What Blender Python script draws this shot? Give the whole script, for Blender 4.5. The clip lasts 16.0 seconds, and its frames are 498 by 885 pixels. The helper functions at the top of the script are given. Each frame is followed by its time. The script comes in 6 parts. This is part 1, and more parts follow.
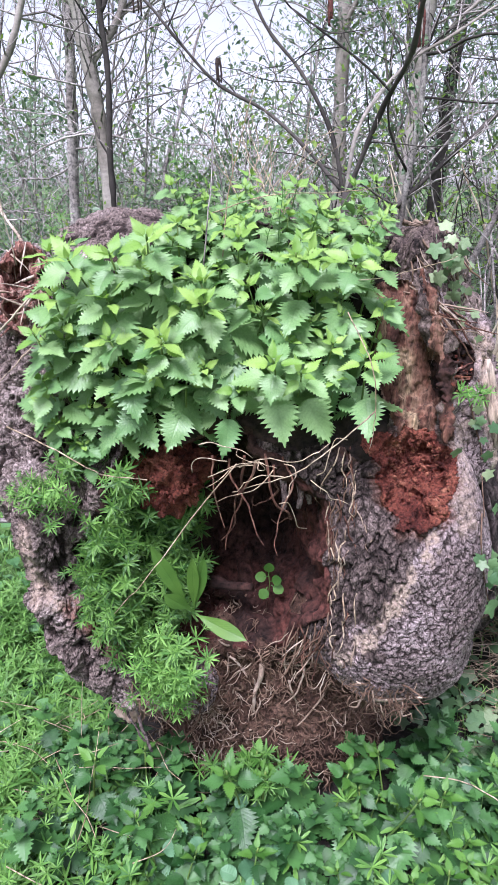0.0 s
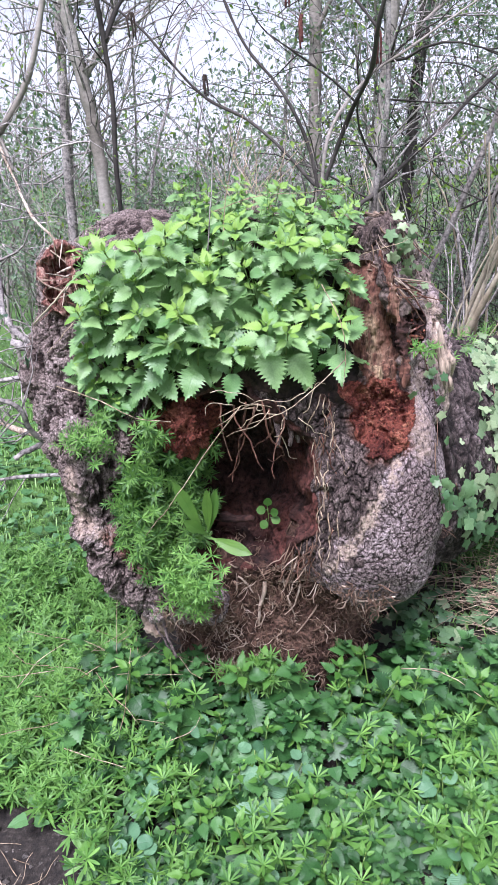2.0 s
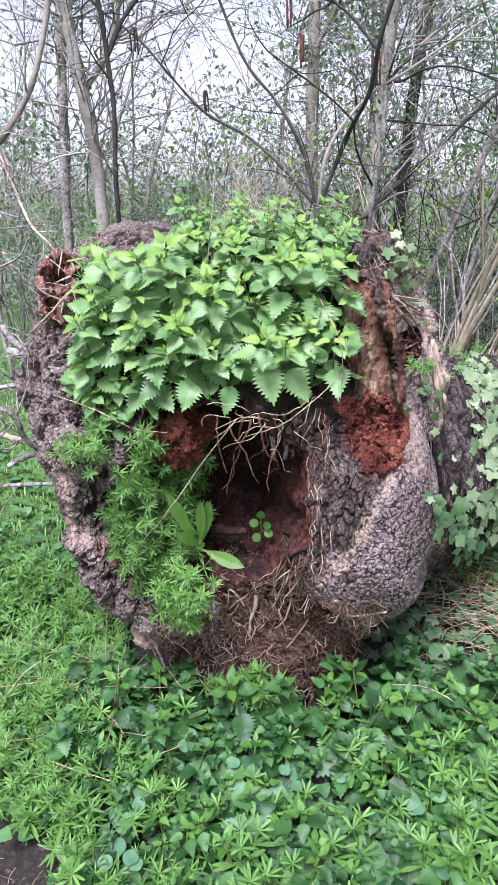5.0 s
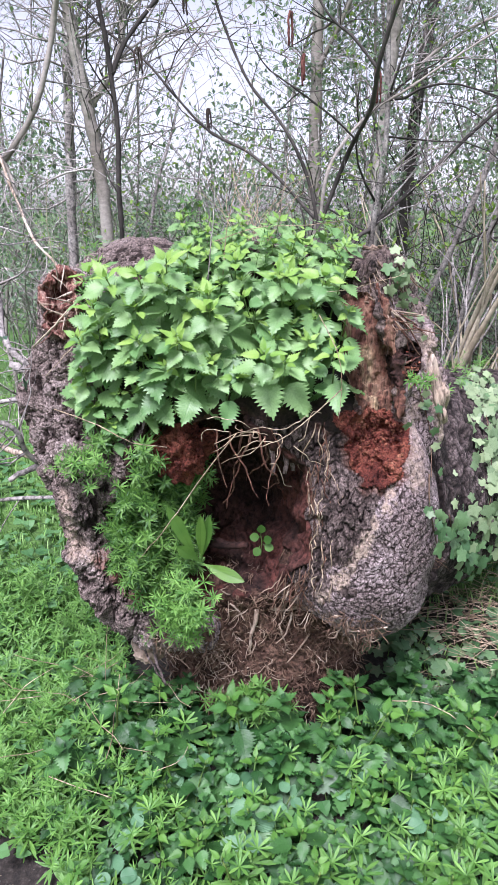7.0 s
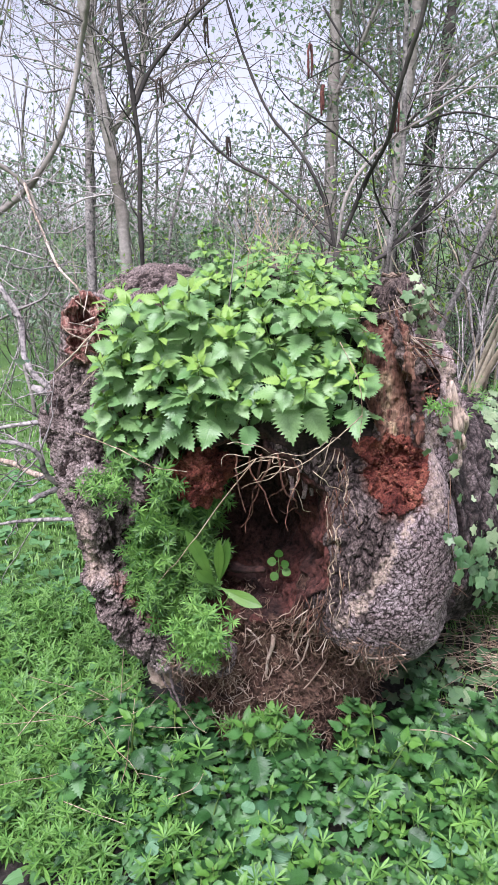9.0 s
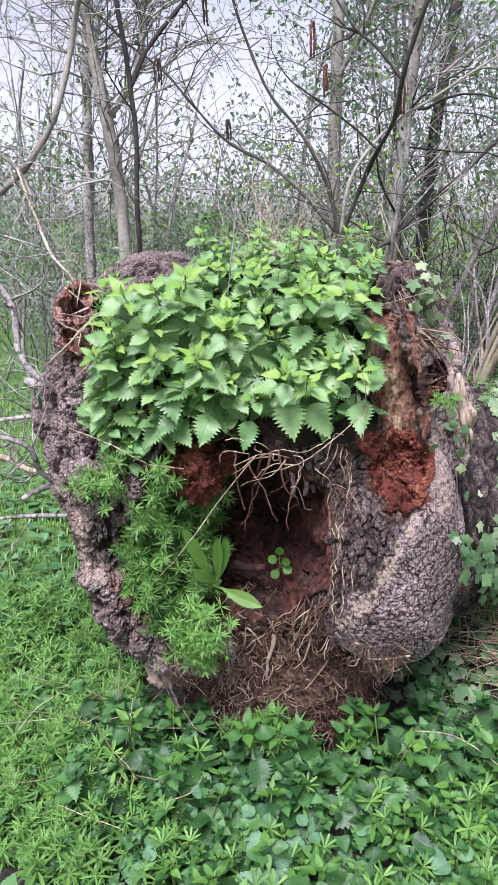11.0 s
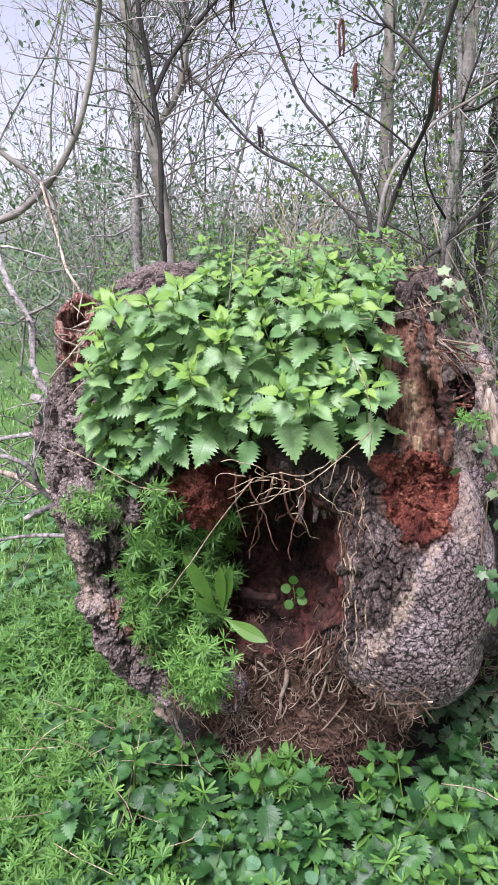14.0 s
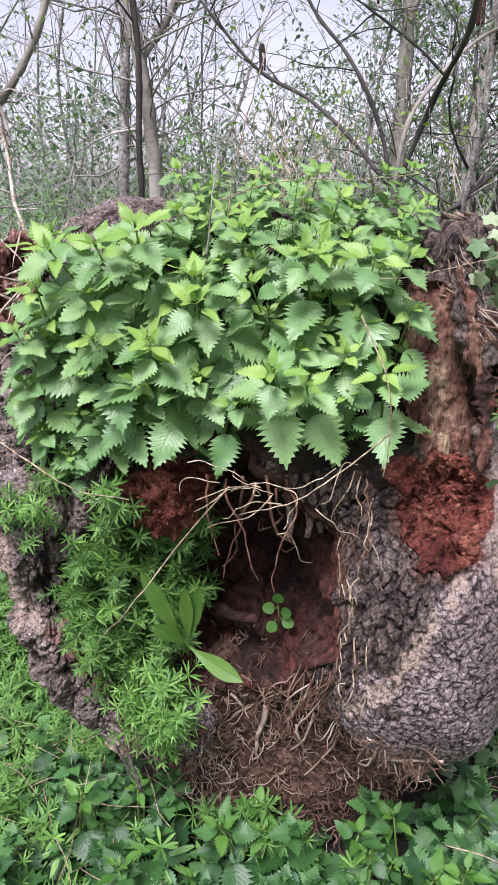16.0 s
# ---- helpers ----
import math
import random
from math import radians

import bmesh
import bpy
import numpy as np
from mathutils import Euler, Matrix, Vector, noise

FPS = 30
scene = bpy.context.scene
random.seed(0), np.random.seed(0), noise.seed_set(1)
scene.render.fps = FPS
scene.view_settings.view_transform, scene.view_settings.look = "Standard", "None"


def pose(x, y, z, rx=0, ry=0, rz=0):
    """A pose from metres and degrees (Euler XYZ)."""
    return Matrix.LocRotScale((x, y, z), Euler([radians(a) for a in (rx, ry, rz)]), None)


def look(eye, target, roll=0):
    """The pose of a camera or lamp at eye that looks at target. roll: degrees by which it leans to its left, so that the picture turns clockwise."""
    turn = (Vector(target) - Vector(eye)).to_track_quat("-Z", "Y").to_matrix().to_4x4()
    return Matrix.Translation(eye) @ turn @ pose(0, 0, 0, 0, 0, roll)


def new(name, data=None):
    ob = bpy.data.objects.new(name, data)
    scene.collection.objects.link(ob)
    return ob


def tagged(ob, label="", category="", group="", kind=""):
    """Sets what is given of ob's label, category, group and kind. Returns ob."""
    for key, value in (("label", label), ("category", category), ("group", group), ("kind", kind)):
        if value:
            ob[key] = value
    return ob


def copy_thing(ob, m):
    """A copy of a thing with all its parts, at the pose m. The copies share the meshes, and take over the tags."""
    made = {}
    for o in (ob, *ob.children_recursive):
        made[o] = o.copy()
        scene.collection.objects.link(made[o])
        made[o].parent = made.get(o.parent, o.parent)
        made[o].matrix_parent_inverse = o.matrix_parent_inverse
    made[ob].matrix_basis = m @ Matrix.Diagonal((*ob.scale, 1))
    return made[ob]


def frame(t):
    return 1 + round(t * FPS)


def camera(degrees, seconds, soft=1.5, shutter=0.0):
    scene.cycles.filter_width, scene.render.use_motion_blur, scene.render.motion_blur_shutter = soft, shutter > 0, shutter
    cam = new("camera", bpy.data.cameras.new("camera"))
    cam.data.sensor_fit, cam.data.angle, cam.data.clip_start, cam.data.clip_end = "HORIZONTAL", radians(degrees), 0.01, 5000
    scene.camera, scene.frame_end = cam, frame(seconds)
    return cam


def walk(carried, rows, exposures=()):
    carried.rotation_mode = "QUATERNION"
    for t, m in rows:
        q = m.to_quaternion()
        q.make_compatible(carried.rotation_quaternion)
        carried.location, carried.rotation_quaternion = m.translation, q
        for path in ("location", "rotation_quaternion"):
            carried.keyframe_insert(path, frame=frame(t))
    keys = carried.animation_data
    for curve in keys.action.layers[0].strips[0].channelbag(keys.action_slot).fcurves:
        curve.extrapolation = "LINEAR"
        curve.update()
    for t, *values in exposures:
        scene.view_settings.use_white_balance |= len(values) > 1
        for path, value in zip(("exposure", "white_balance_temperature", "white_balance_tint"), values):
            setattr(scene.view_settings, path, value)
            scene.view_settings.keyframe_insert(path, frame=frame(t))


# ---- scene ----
cam = camera(41.1, 16.0, soft=1.3)
PATH = [
    (0, (0.001, -1.212, 1.410), (-0.039, 0.283, 0.839), 0.39),
    (0.5, (0.026, -1.320, 1.412), (-0.056, 0.161, 0.812), -0.64),
    (1, (0.018, -1.405, 1.419), (-0.031, 0.090, 0.851), -0.75),
    (1.5, (-0.011, -1.484, 1.426), (-0.019, 0.008, 0.847), -0.88),
    (2, (-0.015, -1.534, 1.425), (-0.031, -0.043, 0.845), -1.50),
    (2.5, (-0.034, -1.548, 1.423), (-0.062, -0.050, 0.862), -0.25),
    (3, (-0.034, -1.539, 1.427), (-0.042, -0.038, 0.871), 0.02),
    (3.5, (-0.029, -1.532, 1.428), (-0.026, -0.029, 0.881), 0.42),
    (4, (-0.034, -1.531, 1.427), (-0.030, -0.026, 0.882), 0.31),
    (4.5, (-0.033, -1.535, 1.425), (-0.021, -0.034, 0.873), 0.06),
    (7, (-0.019, -1.540, 1.429), (-0.019, -0.027, 0.908), 0.00),
    (7.5, (-0.023, -1.534, 1.434), (-0.051, -0.016, 0.927), -0.43),
    (8, (-0.027, -1.547, 1.437), (-0.049, -0.021, 0.957), -0.09),
    (8.5, (-0.036, -1.550, 1.441), (-0.063, -0.021, 0.969), 0.10),
    (11, (-0.030, -1.487, 1.442), (-0.065, 0.032, 0.938), 0.05),
    (11.5, (-0.033, -1.490, 1.440), (-0.064, 0.031, 0.944), -0.30),
    (12, (-0.033, -1.513, 1.435), (-0.087, 0.014, 0.962), -1.20),
    (12.5, (-0.034, -1.536, 1.432), (-0.067, -0.004, 0.973), -0.51),
    (13, (-0.003, -1.505, 1.424), (-0.046, 0.014, 0.923), -0.65),
    (13.5, (0.058, -1.424, 1.430), (-0.070, 0.096, 0.946), -1.19),
    (14, (0.096, -1.375, 1.422), (-0.100, 0.142, 0.952), -1.36),
    (14.5, (0.109, -1.336, 1.413), (-0.120, 0.160, 0.894), -1.27),
    (15, (0.120, -1.277, 1.406), (-0.082, 0.226, 0.897), -2.25),
    (15.5, (0.100, -1.167, 1.396), (-0.085, 0.331, 0.865), -0.85),
    (16, (0.081, -1.068, 1.383), (-0.096, 0.419, 0.819), 0.98),
]
walk(cam, [(t, look(eye, target, roll)) for t, eye, target, roll in PATH], exposures=[(0.0, 0.94, 5780, 28), (4.5, 0.94, 5820, 28), (7.0, 0.91, 5890, 27), (8.5, 0.83, 5940, 27), (13.0, 0.79, 5990, 27), (16.0, 0.71, 6110, 28)])

# ---- world, sun, exposure ----
SUN_ELEVATION, SUN_ROTATION = radians(60), radians(200)
world = bpy.data.worlds.new("overcast_sky")
scene.world = world
world.use_nodes = True
wn, wl = world.node_tree.nodes, world.node_tree.links
sky = wn.new("ShaderNodeTexSky")
sky.sky_type = "NISHITA"
sky.sun_disc = False
sky.sun_elevation, sky.sun_rotation = SUN_ELEVATION, SUN_ROTATION
sky.air_density, sky.dust_density, sky.ozone_density = 1.0, 1.5, 1.0
veil = wn.new("ShaderNodeHueSaturation")
veil.inputs["Saturation"].default_value = 0.30
veil.inputs["Value"].default_value = 1.22
wl.new(sky.outputs[0], veil.inputs["Color"])
wl.new(veil.outputs[0], wn["Background"].inputs["Color"])
wn["Background"].inputs["Strength"].default_value = 0.096
sun = new("sun", bpy.data.lights.new("sun", "SUN"))
sun.data.energy, sun.data.angle, sun.data.color = 4.5, radians(24), (1.0, 0.98, 0.96)
sun.matrix_world = look((-0.89, -2.44, 5.0), (0, 0, 0.5))


# ---- materials ----
def nodes_of(name):
    m = bpy.data.materials.new(name)
    m.use_nodes = True
    nt = m.node_tree
    return m, nt, nt.nodes["Principled BSDF"]


def add(nt, kind, **given):
    n = nt.nodes.new(kind)
    for key, value in given.items():
        if key in n.inputs:
            n.inputs[key].default_value = value
    return n


def rgb(c):
    return (c[0], c[1], c[2], 1.0)


def ramp(nt, fac, stops):
    r = nt.nodes.new("ShaderNodeValToRGB")
    e = r.color_ramp.elements
    while len(e) < len(stops):
        e.new(0.5)
    for el, (at, c) in zip(e, stops):
        el.position, el.color = at, rgb(c)
    nt.links.new(fac, r.inputs[0])
    return r.outputs[0]


def mixed(nt, fac, a, b, blend="MIX"):
    m = nt.nodes.new("ShaderNodeMix")
    m.data_type, m.blend_type = "RGBA", blend
    for sock, v in ((m.inputs[0], fac), (m.inputs[6], a), (m.inputs[7], b)):
        if hasattr(v, "links"):
            nt.links.new(v, sock)
        else:
            sock.default_value = v if isinstance(v, float) else rgb(v)
    return m.outputs[2]


def mathn(nt, op, a, b=0.0):
    m = nt.nodes.new("ShaderNodeMath")
    m.operation = op
    for sock, v in zip(m.inputs, (a, b)):
        if hasattr(v, "links"):
            nt.links.new(v, sock)
        else:
            sock.default_value = v
    return m.outputs[0]


def noise_of(nt, scale, detail=6.0, rough=0.6, squeeze=None):
    co = nt.nodes.new("ShaderNodeTexCoord").outputs["Object"]
    if squeeze:
        mp = nt.nodes.new("ShaderNodeMapping")
        mp.inputs["Scale"].default_value = squeeze
        nt.links.new(co, mp.inputs[0])
        co = mp.outputs[0]
    n = add(nt, "ShaderNodeTexNoise", Scale=scale, Detail=detail, Roughness=rough)
    nt.links.new(co, n.inputs["Vector"])
    return n.outputs[0]


def bumped(nt, bsdf, height, strength, distance):
    b = add(nt, "ShaderNodeBump", Strength=strength, Distance=distance)
    nt.links.new(height, b.inputs["Height"])
    nt.links.new(b.outputs[0], bsdf.inputs["Normal"])


def attribute(nt, name):
    a = nt.nodes.new("ShaderNodeAttribute")
    a.attribute_name = name
    return a.outputs["Fac"]


def earthy(name, dark, mid, light, scale=20.0, rough=0.9, bump=0.6, distance=0.004, squeeze=None, streaks=False, plain=False, red=None, worn=None):
    """A rough natural surface: broad patches, fine grain, relief."""
    m, nt, b = nodes_of(name)
    broad = ramp(nt, noise_of(nt, scale * (0.8 if streaks else 0.22), 4.0, 0.6, squeeze if streaks else None), [(0.32, dark), (0.5, mid), (0.68, light)])
    fine_noise = noise_of(nt, scale * 2.6, 8.0, 0.7, squeeze)
    fine = ramp(nt, fine_noise, [(0.3, (0.6, 0.6, 0.6)), (0.7, (1.25, 1.25, 1.25))] if plain else [(0.34, (0.12, 0.12, 0.12)), (0.50, (0.85, 0.85, 0.85)), (0.70, (1.6, 1.55, 1.5))])
    c = mixed(nt, 1.0, broad, fine, "MULTIPLY")
    if red:
        c = mixed(nt, attribute(nt, "rot"), c, mixed(nt, 1.0, red, fine, "MULTIPLY"))
    if worn:
        c = mixed(nt, attribute(nt, "pale"), c, mixed(nt, 1.0, worn, fine, "MULTIPLY"))
    nt.links.new(c, b.inputs["Base Color"])
    b.inputs["Roughness"].default_value = rough
    b.inputs["Specular IOR Level"].default_value = 0.25
    bumped(nt, b, fine_noise, bump, distance)
    return m


def bark_mat(name, dark, mid, light, plate=55.0, squeeze=(1, 1, 0.75), distance=0.005, ragged=0.5):
    """Scaly bark: cracks between plates, lichen bloom, pale worn fibres where 'pale' is set, dark cracks with recess
    shade in the colour where 'crack' is set.
    """
    m, nt, b = nodes_of(name)
    co = nt.nodes.new("ShaderNodeTexCoord").outputs["Object"]
    mp = nt.nodes.new("ShaderNodeMapping")
    mp.inputs["Scale"].default_value = squeeze
    nt.links.new(co, mp.inputs[0])
    warp = add(nt, "ShaderNodeTexNoise", Scale=30.0, Detail=4.0)
    nt.links.new(mp.outputs[0], warp.inputs["Vector"])
    vec = nt.nodes.new("ShaderNodeVectorMath")
    vec.operation = "MULTIPLY_ADD"
    nt.links.new(warp.outputs["Color"], vec.inputs[0])
    vec.inputs[1].default_value = (0.04, 0.04, 0.04)
    nt.links.new(mp.outputs[0], vec.inputs[2])
    vo = nt.nodes.new("ShaderNodeTexVoronoi")
    vo.feature = "DISTANCE_TO_EDGE"
    vo.inputs["Scale"].default_value = plate
    nt.links.new(vec.outputs[0], vo.inputs["Vector"])
    pits = noise_of(nt, plate * 1.3, 10.0, 0.72, squeeze)
    edge = mathn(nt, "ADD", mathn(nt, "MULTIPLY", vo.outputs["Distance"], 1.1), mathn(nt, "MULTIPLY", mathn(nt, "SUBTRACT", pits, 0.46), ragged))
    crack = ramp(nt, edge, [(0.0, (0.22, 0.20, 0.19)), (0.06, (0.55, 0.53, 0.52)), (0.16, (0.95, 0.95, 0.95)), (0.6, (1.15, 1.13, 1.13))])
    broad = ramp(nt, noise_of(nt, 7.0, 6.0, 0.65), [(0.32, dark), (0.5, mid), (0.68, light)])
    fine_noise = noise_of(nt, 140.0, 8.0, 0.75)
    fine = ramp(nt, fine_noise, [(0.32, (0.3, 0.3, 0.3)), (0.52, (1, 1, 1)), (0.72, (1.9, 1.85, 1.9))])
    c = mixed(nt, 1.0, broad, fine, "MULTIPLY")
    c = mixed(nt, 1.0, c, crack, "MULTIPLY")
    # dark cracks, with shade of the relief's recesses put into the colour
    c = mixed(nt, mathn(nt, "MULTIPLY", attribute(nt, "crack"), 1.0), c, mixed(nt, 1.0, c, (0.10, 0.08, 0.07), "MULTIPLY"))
    pale = mathn(nt, "MULTIPLY", attribute(nt, "pale"), ramp(nt, noise_of(nt, 90.0, 6.0, 0.7), [(0.38, (0, 0, 0)), (0.52, (1, 1, 1))]))
    fibre = ramp(nt, fine_noise, [(0.3, (0.20, 0.135, 0.10)), (0.6, (0.50, 0.40, 0.32))])
    c = mixed(nt, pale, c, fibre)
    rot = mathn(nt, "MULTIPLY", attribute(nt, "rot"), ramp(nt, noise_of(nt, 45.0, 6.0, 0.7), [(0.34, (0, 0, 0)), (0.5, (1, 1, 1))]))
    c = mixed(nt, rot, c, ramp(nt, fine_noise, [(0.3, (0.09, 0.025, 0.015)), (0.65, (0.30, 0.13, 0.08))]))
    nt.links.new(c, b.inputs["Base Color"])
    b.inputs["Roughness"].default_value = 0.88
    b.inputs["Specular IOR Level"].default_value = 0.3
    h = mathn(nt, "ADD", mathn(nt, "MULTIPLY", mathn(nt, "MINIMUM", edge, 0.6), 1.5), mathn(nt, "MULTIPLY", fine_noise, 0.8))
    bumped(nt, b, h, 1.0, distance)
    return m


def leaf_mat(name, dark, light, vein=0.25, veins=9.0, rough=0.5, glow=0.3, relief=0.0015):
    """A thin leaf: veins from its own coordinates, tone by plant and leaf, light passing through."""
    m, nt, b = nodes_of(name)
    info = nt.nodes.new("ShaderNodeObjectInfo").outputs["Random"]
    island = nt.nodes.new("ShaderNodeNewGeometry").outputs["Random Per Island"]
    tone = mathn(nt, "FRACT", mathn(nt, "ADD", info, mathn(nt, "MULTIPLY", island, 0.73)))
    blotch = noise_of(nt, 22.0, 3.0)
    tone = mathn(nt, "ADD", mathn(nt, "MULTIPLY", tone, 0.8), mathn(nt, "MULTIPLY", mathn(nt, "SUBTRACT", blotch, 0.5), 0.9))
    c = ramp(nt, tone, [(0.05, dark), (0.85, light)])
    uv = nt.nodes.new("ShaderNodeSeparateXYZ")
    nt.links.new(nt.nodes.new("ShaderNodeTexCoord").outputs["UV"], uv.inputs[0])
    u = mathn(nt, "ABSOLUTE", mathn(nt, "SUBTRACT", uv.outputs[0], 0.5))
    wave = mathn(nt, "SINE", mathn(nt, "MULTIPLY", mathn(nt, "SUBTRACT", uv.outputs[1], mathn(nt, "MULTIPLY", u, 0.55)), veins * 6.28))
    line = mathn(nt, "POWER", mathn(nt, "ABSOLUTE", wave), 0.35)
    rib = mathn(nt, "MINIMUM", mathn(nt, "MULTIPLY", u, 18.0), 1.0)
    height = mathn(nt, "MULTIPLY", line, rib)
    shade = mathn(nt, "ADD", 1.0 - vein, mathn(nt, "MULTIPLY", height, vein))
    grey = nt.nodes.new("ShaderNodeCombineColor")
    for i in range(3):
        nt.links.new(shade, grey.inputs[i])
    c = mixed(nt, 1.0, c, grey.outputs[0], "MULTIPLY")
    nt.links.new(c, b.inputs["Base Color"])
    b.inputs["Roughness"].default_value = rough
    b.inputs["Specular IOR Level"].default_value = 0.5
    bumped(nt, b, height, 0.5, relief)
    tr = nt.nodes.new("ShaderNodeBsdfTranslucent")
    nt.links.new(mixed(nt, 1.0, c, (1.05, 1.15, 0.7), "MULTIPLY"), tr.inputs["Color"])
    mx = nt.nodes.new("ShaderNodeMixShader")
    mx.inputs[0].default_value = glow
    nt.links.new(b.outputs[0], mx.inputs[1])
    nt.links.new(tr.outputs[0], mx.inputs[2])
    nt.links.new(mx.outputs[0], nt.nodes["Material Output"].inputs["Surface"])
    return m


BARK = bark_mat("scaly_bark", (0.170, 0.128, 0.120), (0.300, 0.238, 0.232), (0.48, 0.405, 0.405), 150.0, (1, 1, 0.7), 0.003, 1.0)
BARK_ROUGH = bark_mat("fissured_bark", (0.150, 0.115, 0.098), (0.295, 0.236, 0.210), (0.48, 0.405, 0.375), 120.0, (1, 1, 0.7), 0.004, 1.0)
BARK_BROWN = bark_mat("furrowed_bark", (0.070, 0.050, 0.043), (0.150, 0.112, 0.100), (0.27, 0.215, 0.198), 120.0, (1, 1, 0.6), 0.004, 1.0)
BARK_DARK = bark_mat("dark_furrowed_bark", (0.060, 0.044, 0.038), (0.130, 0.100, 0.092), (0.24, 0.195, 0.185), 60.0, (1, 1, 0.7), 0.010)
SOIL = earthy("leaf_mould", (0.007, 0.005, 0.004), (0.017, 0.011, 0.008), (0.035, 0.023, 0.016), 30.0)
HOLLOW = earthy("dark_rotten_wood", (0.014, 0.008, 0.006), (0.036, 0.018, 0.014), (0.085, 0.040, 0.032), 26.0, bump=1.0, distance=0.010, red=(0.095, 0.034, 0.026))
ROT = earthy("red_brown_rot", (0.070, 0.016, 0.012), (0.190, 0.052, 0.034), (0.36, 0.130, 0.080), 62.0, bump=1.0, distance=0.012)
ROT_PALE = earthy("orange_rot", (0.12, 0.040, 0.025), (0.28, 0.105, 0.062), (0.44, 0.20, 0.125), 62.0, bump=1.0, distance=0.006)
ROOT_EARTH = earthy("root_earth", (0.022, 0.012, 0.008), (0.078, 0.043, 0.029), (0.19, 0.120, 0.082), 40.0, bump=1.0, distance=0.008)
WOOD = earthy("weathered_heartwood", (0.050, 0.022, 0.016), (0.150, 0.070, 0.047), (0.25, 0.155, 0.105), 30.0, squeeze=(1.6, 1.6, 0.30), bump=1.0, distance=0.009, streaks=True, worn=(0.42, 0.31, 0.19))
PALE_WOOD = earthy("bleached_wood", (0.22, 0.16, 0.115), (0.40, 0.32, 0.25), (0.56, 0.48, 0.40), 30.0, squeeze=(1.5, 1.5, 0.25))
ROOT = earthy("root_skin", (0.050, 0.029, 0.019), (0.120, 0.074, 0.049), (0.25, 0.175, 0.120), 60.0, plain=True)
ROOT_PALE = earthy("pale_root_skin", (0.16, 0.110, 0.078), (0.29, 0.218, 0.160), (0.45, 0.37, 0.29), 60.0, plain=True)
STRAW = earthy("dry_stem", (0.22, 0.155, 0.095), (0.36, 0.28, 0.19), (0.50, 0.42, 0.30), 40.0, rough=0.7, bump=0.2)
TWIG = earthy("grey_twig", (0.160, 0.142, 0.130), (0.300, 0.278, 0.260), (0.47, 0.445, 0.42), 24.0, bump=0.6)
TWIG_DARK = earthy("dark_bark", (0.022, 0.020, 0.017), (0.05, 0.045, 0.040), (0.10, 0.09, 0.08), 16.0, bump=0.4, plain=True)
TRUNK_PALE = earthy("smooth_hazel_bark", (0.16, 0.145, 0.120), (0.26, 0.238, 0.205), (0.37, 0.345, 0.305), 14.0, squeeze=(1, 1, 1.5), bump=0.3, plain=True)
SOCKET = earthy("torn_red_wood", (0.085, 0.030, 0.024), (0.26, 0.115, 0.090), (0.50, 0.33, 0.265), 55.0, squeeze=(1.6, 1.6, 0.5), bump=1.0, distance=0.008, streaks=True)
COPPICE = earthy("tan_coppice_bark", (0.165, 0.135, 0.088), (0.300, 0.255, 0.175), (0.43, 0.385, 0.285), 14.0, bump=0.4, plain=True)
CATKIN = earthy("red_catkin", (0.06, 0.022, 0.020), (0.12, 0.045, 0.038), (0.20, 0.085, 0.065), 60.0)
CATKIN_OLD = earthy("dark_catkin", (0.02, 0.014, 0.012), (0.05, 0.036, 0.03), (0.09, 0.07, 0.055), 60.0)
STONE = earthy("grey_grit", (0.06, 0.052, 0.045), (0.13, 0.118, 0.105), (0.27, 0.25, 0.23), 30.0)
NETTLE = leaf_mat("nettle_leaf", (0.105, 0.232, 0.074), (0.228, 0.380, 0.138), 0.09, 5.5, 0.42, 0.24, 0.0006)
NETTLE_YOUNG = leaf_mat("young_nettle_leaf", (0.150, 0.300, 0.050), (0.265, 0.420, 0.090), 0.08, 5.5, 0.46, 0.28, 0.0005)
# darker copy of the nettle leaf: shade near the ground put into its colour
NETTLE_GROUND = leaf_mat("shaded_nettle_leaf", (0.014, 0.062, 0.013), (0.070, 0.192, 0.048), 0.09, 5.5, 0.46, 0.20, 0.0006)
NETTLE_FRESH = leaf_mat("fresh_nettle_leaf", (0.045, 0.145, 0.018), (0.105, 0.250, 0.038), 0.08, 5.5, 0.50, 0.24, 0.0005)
STEM = leaf_mat("green_stem", (0.075, 0.150, 0.030), (0.150, 0.235, 0.050), 0.0, 1.0, 0.5, 0.1)
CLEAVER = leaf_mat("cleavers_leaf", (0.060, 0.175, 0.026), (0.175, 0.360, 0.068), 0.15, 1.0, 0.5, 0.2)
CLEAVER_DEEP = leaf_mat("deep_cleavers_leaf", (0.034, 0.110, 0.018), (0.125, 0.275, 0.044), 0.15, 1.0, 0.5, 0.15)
DOCK = leaf_mat("dock_leaf", (0.045, 0.125, 0.020), (0.105, 0.215, 0.036), 0.10, 7.0, 0.4, 0.22, 0.0010)
DEAD_NETTLE = leaf_mat("dead_nettle_leaf", (0.060, 0.165, 0.075), (0.130, 0.270, 0.135), 0.10, 5.0, 0.50, 0.18, 0.0012)
HERB = leaf_mat("herb_leaf", (0.032, 0.115, 0.032), (0.105, 0.240, 0.080), 0.12, 6.0, 0.45, 0.15)
IVY = leaf_mat("pale_ivy_leaf", (0.100, 0.165, 0.075), (0.270, 0.350, 0.185), 0.0, 1.0, 0.52, 0.15, 0.0003)
IVY_DARK = leaf_mat("green_ivy_leaf", (0.040, 0.105, 0.038), (0.120, 0.215, 0.090), 0.0, 1.0, 0.50, 0.12, 0.0003)
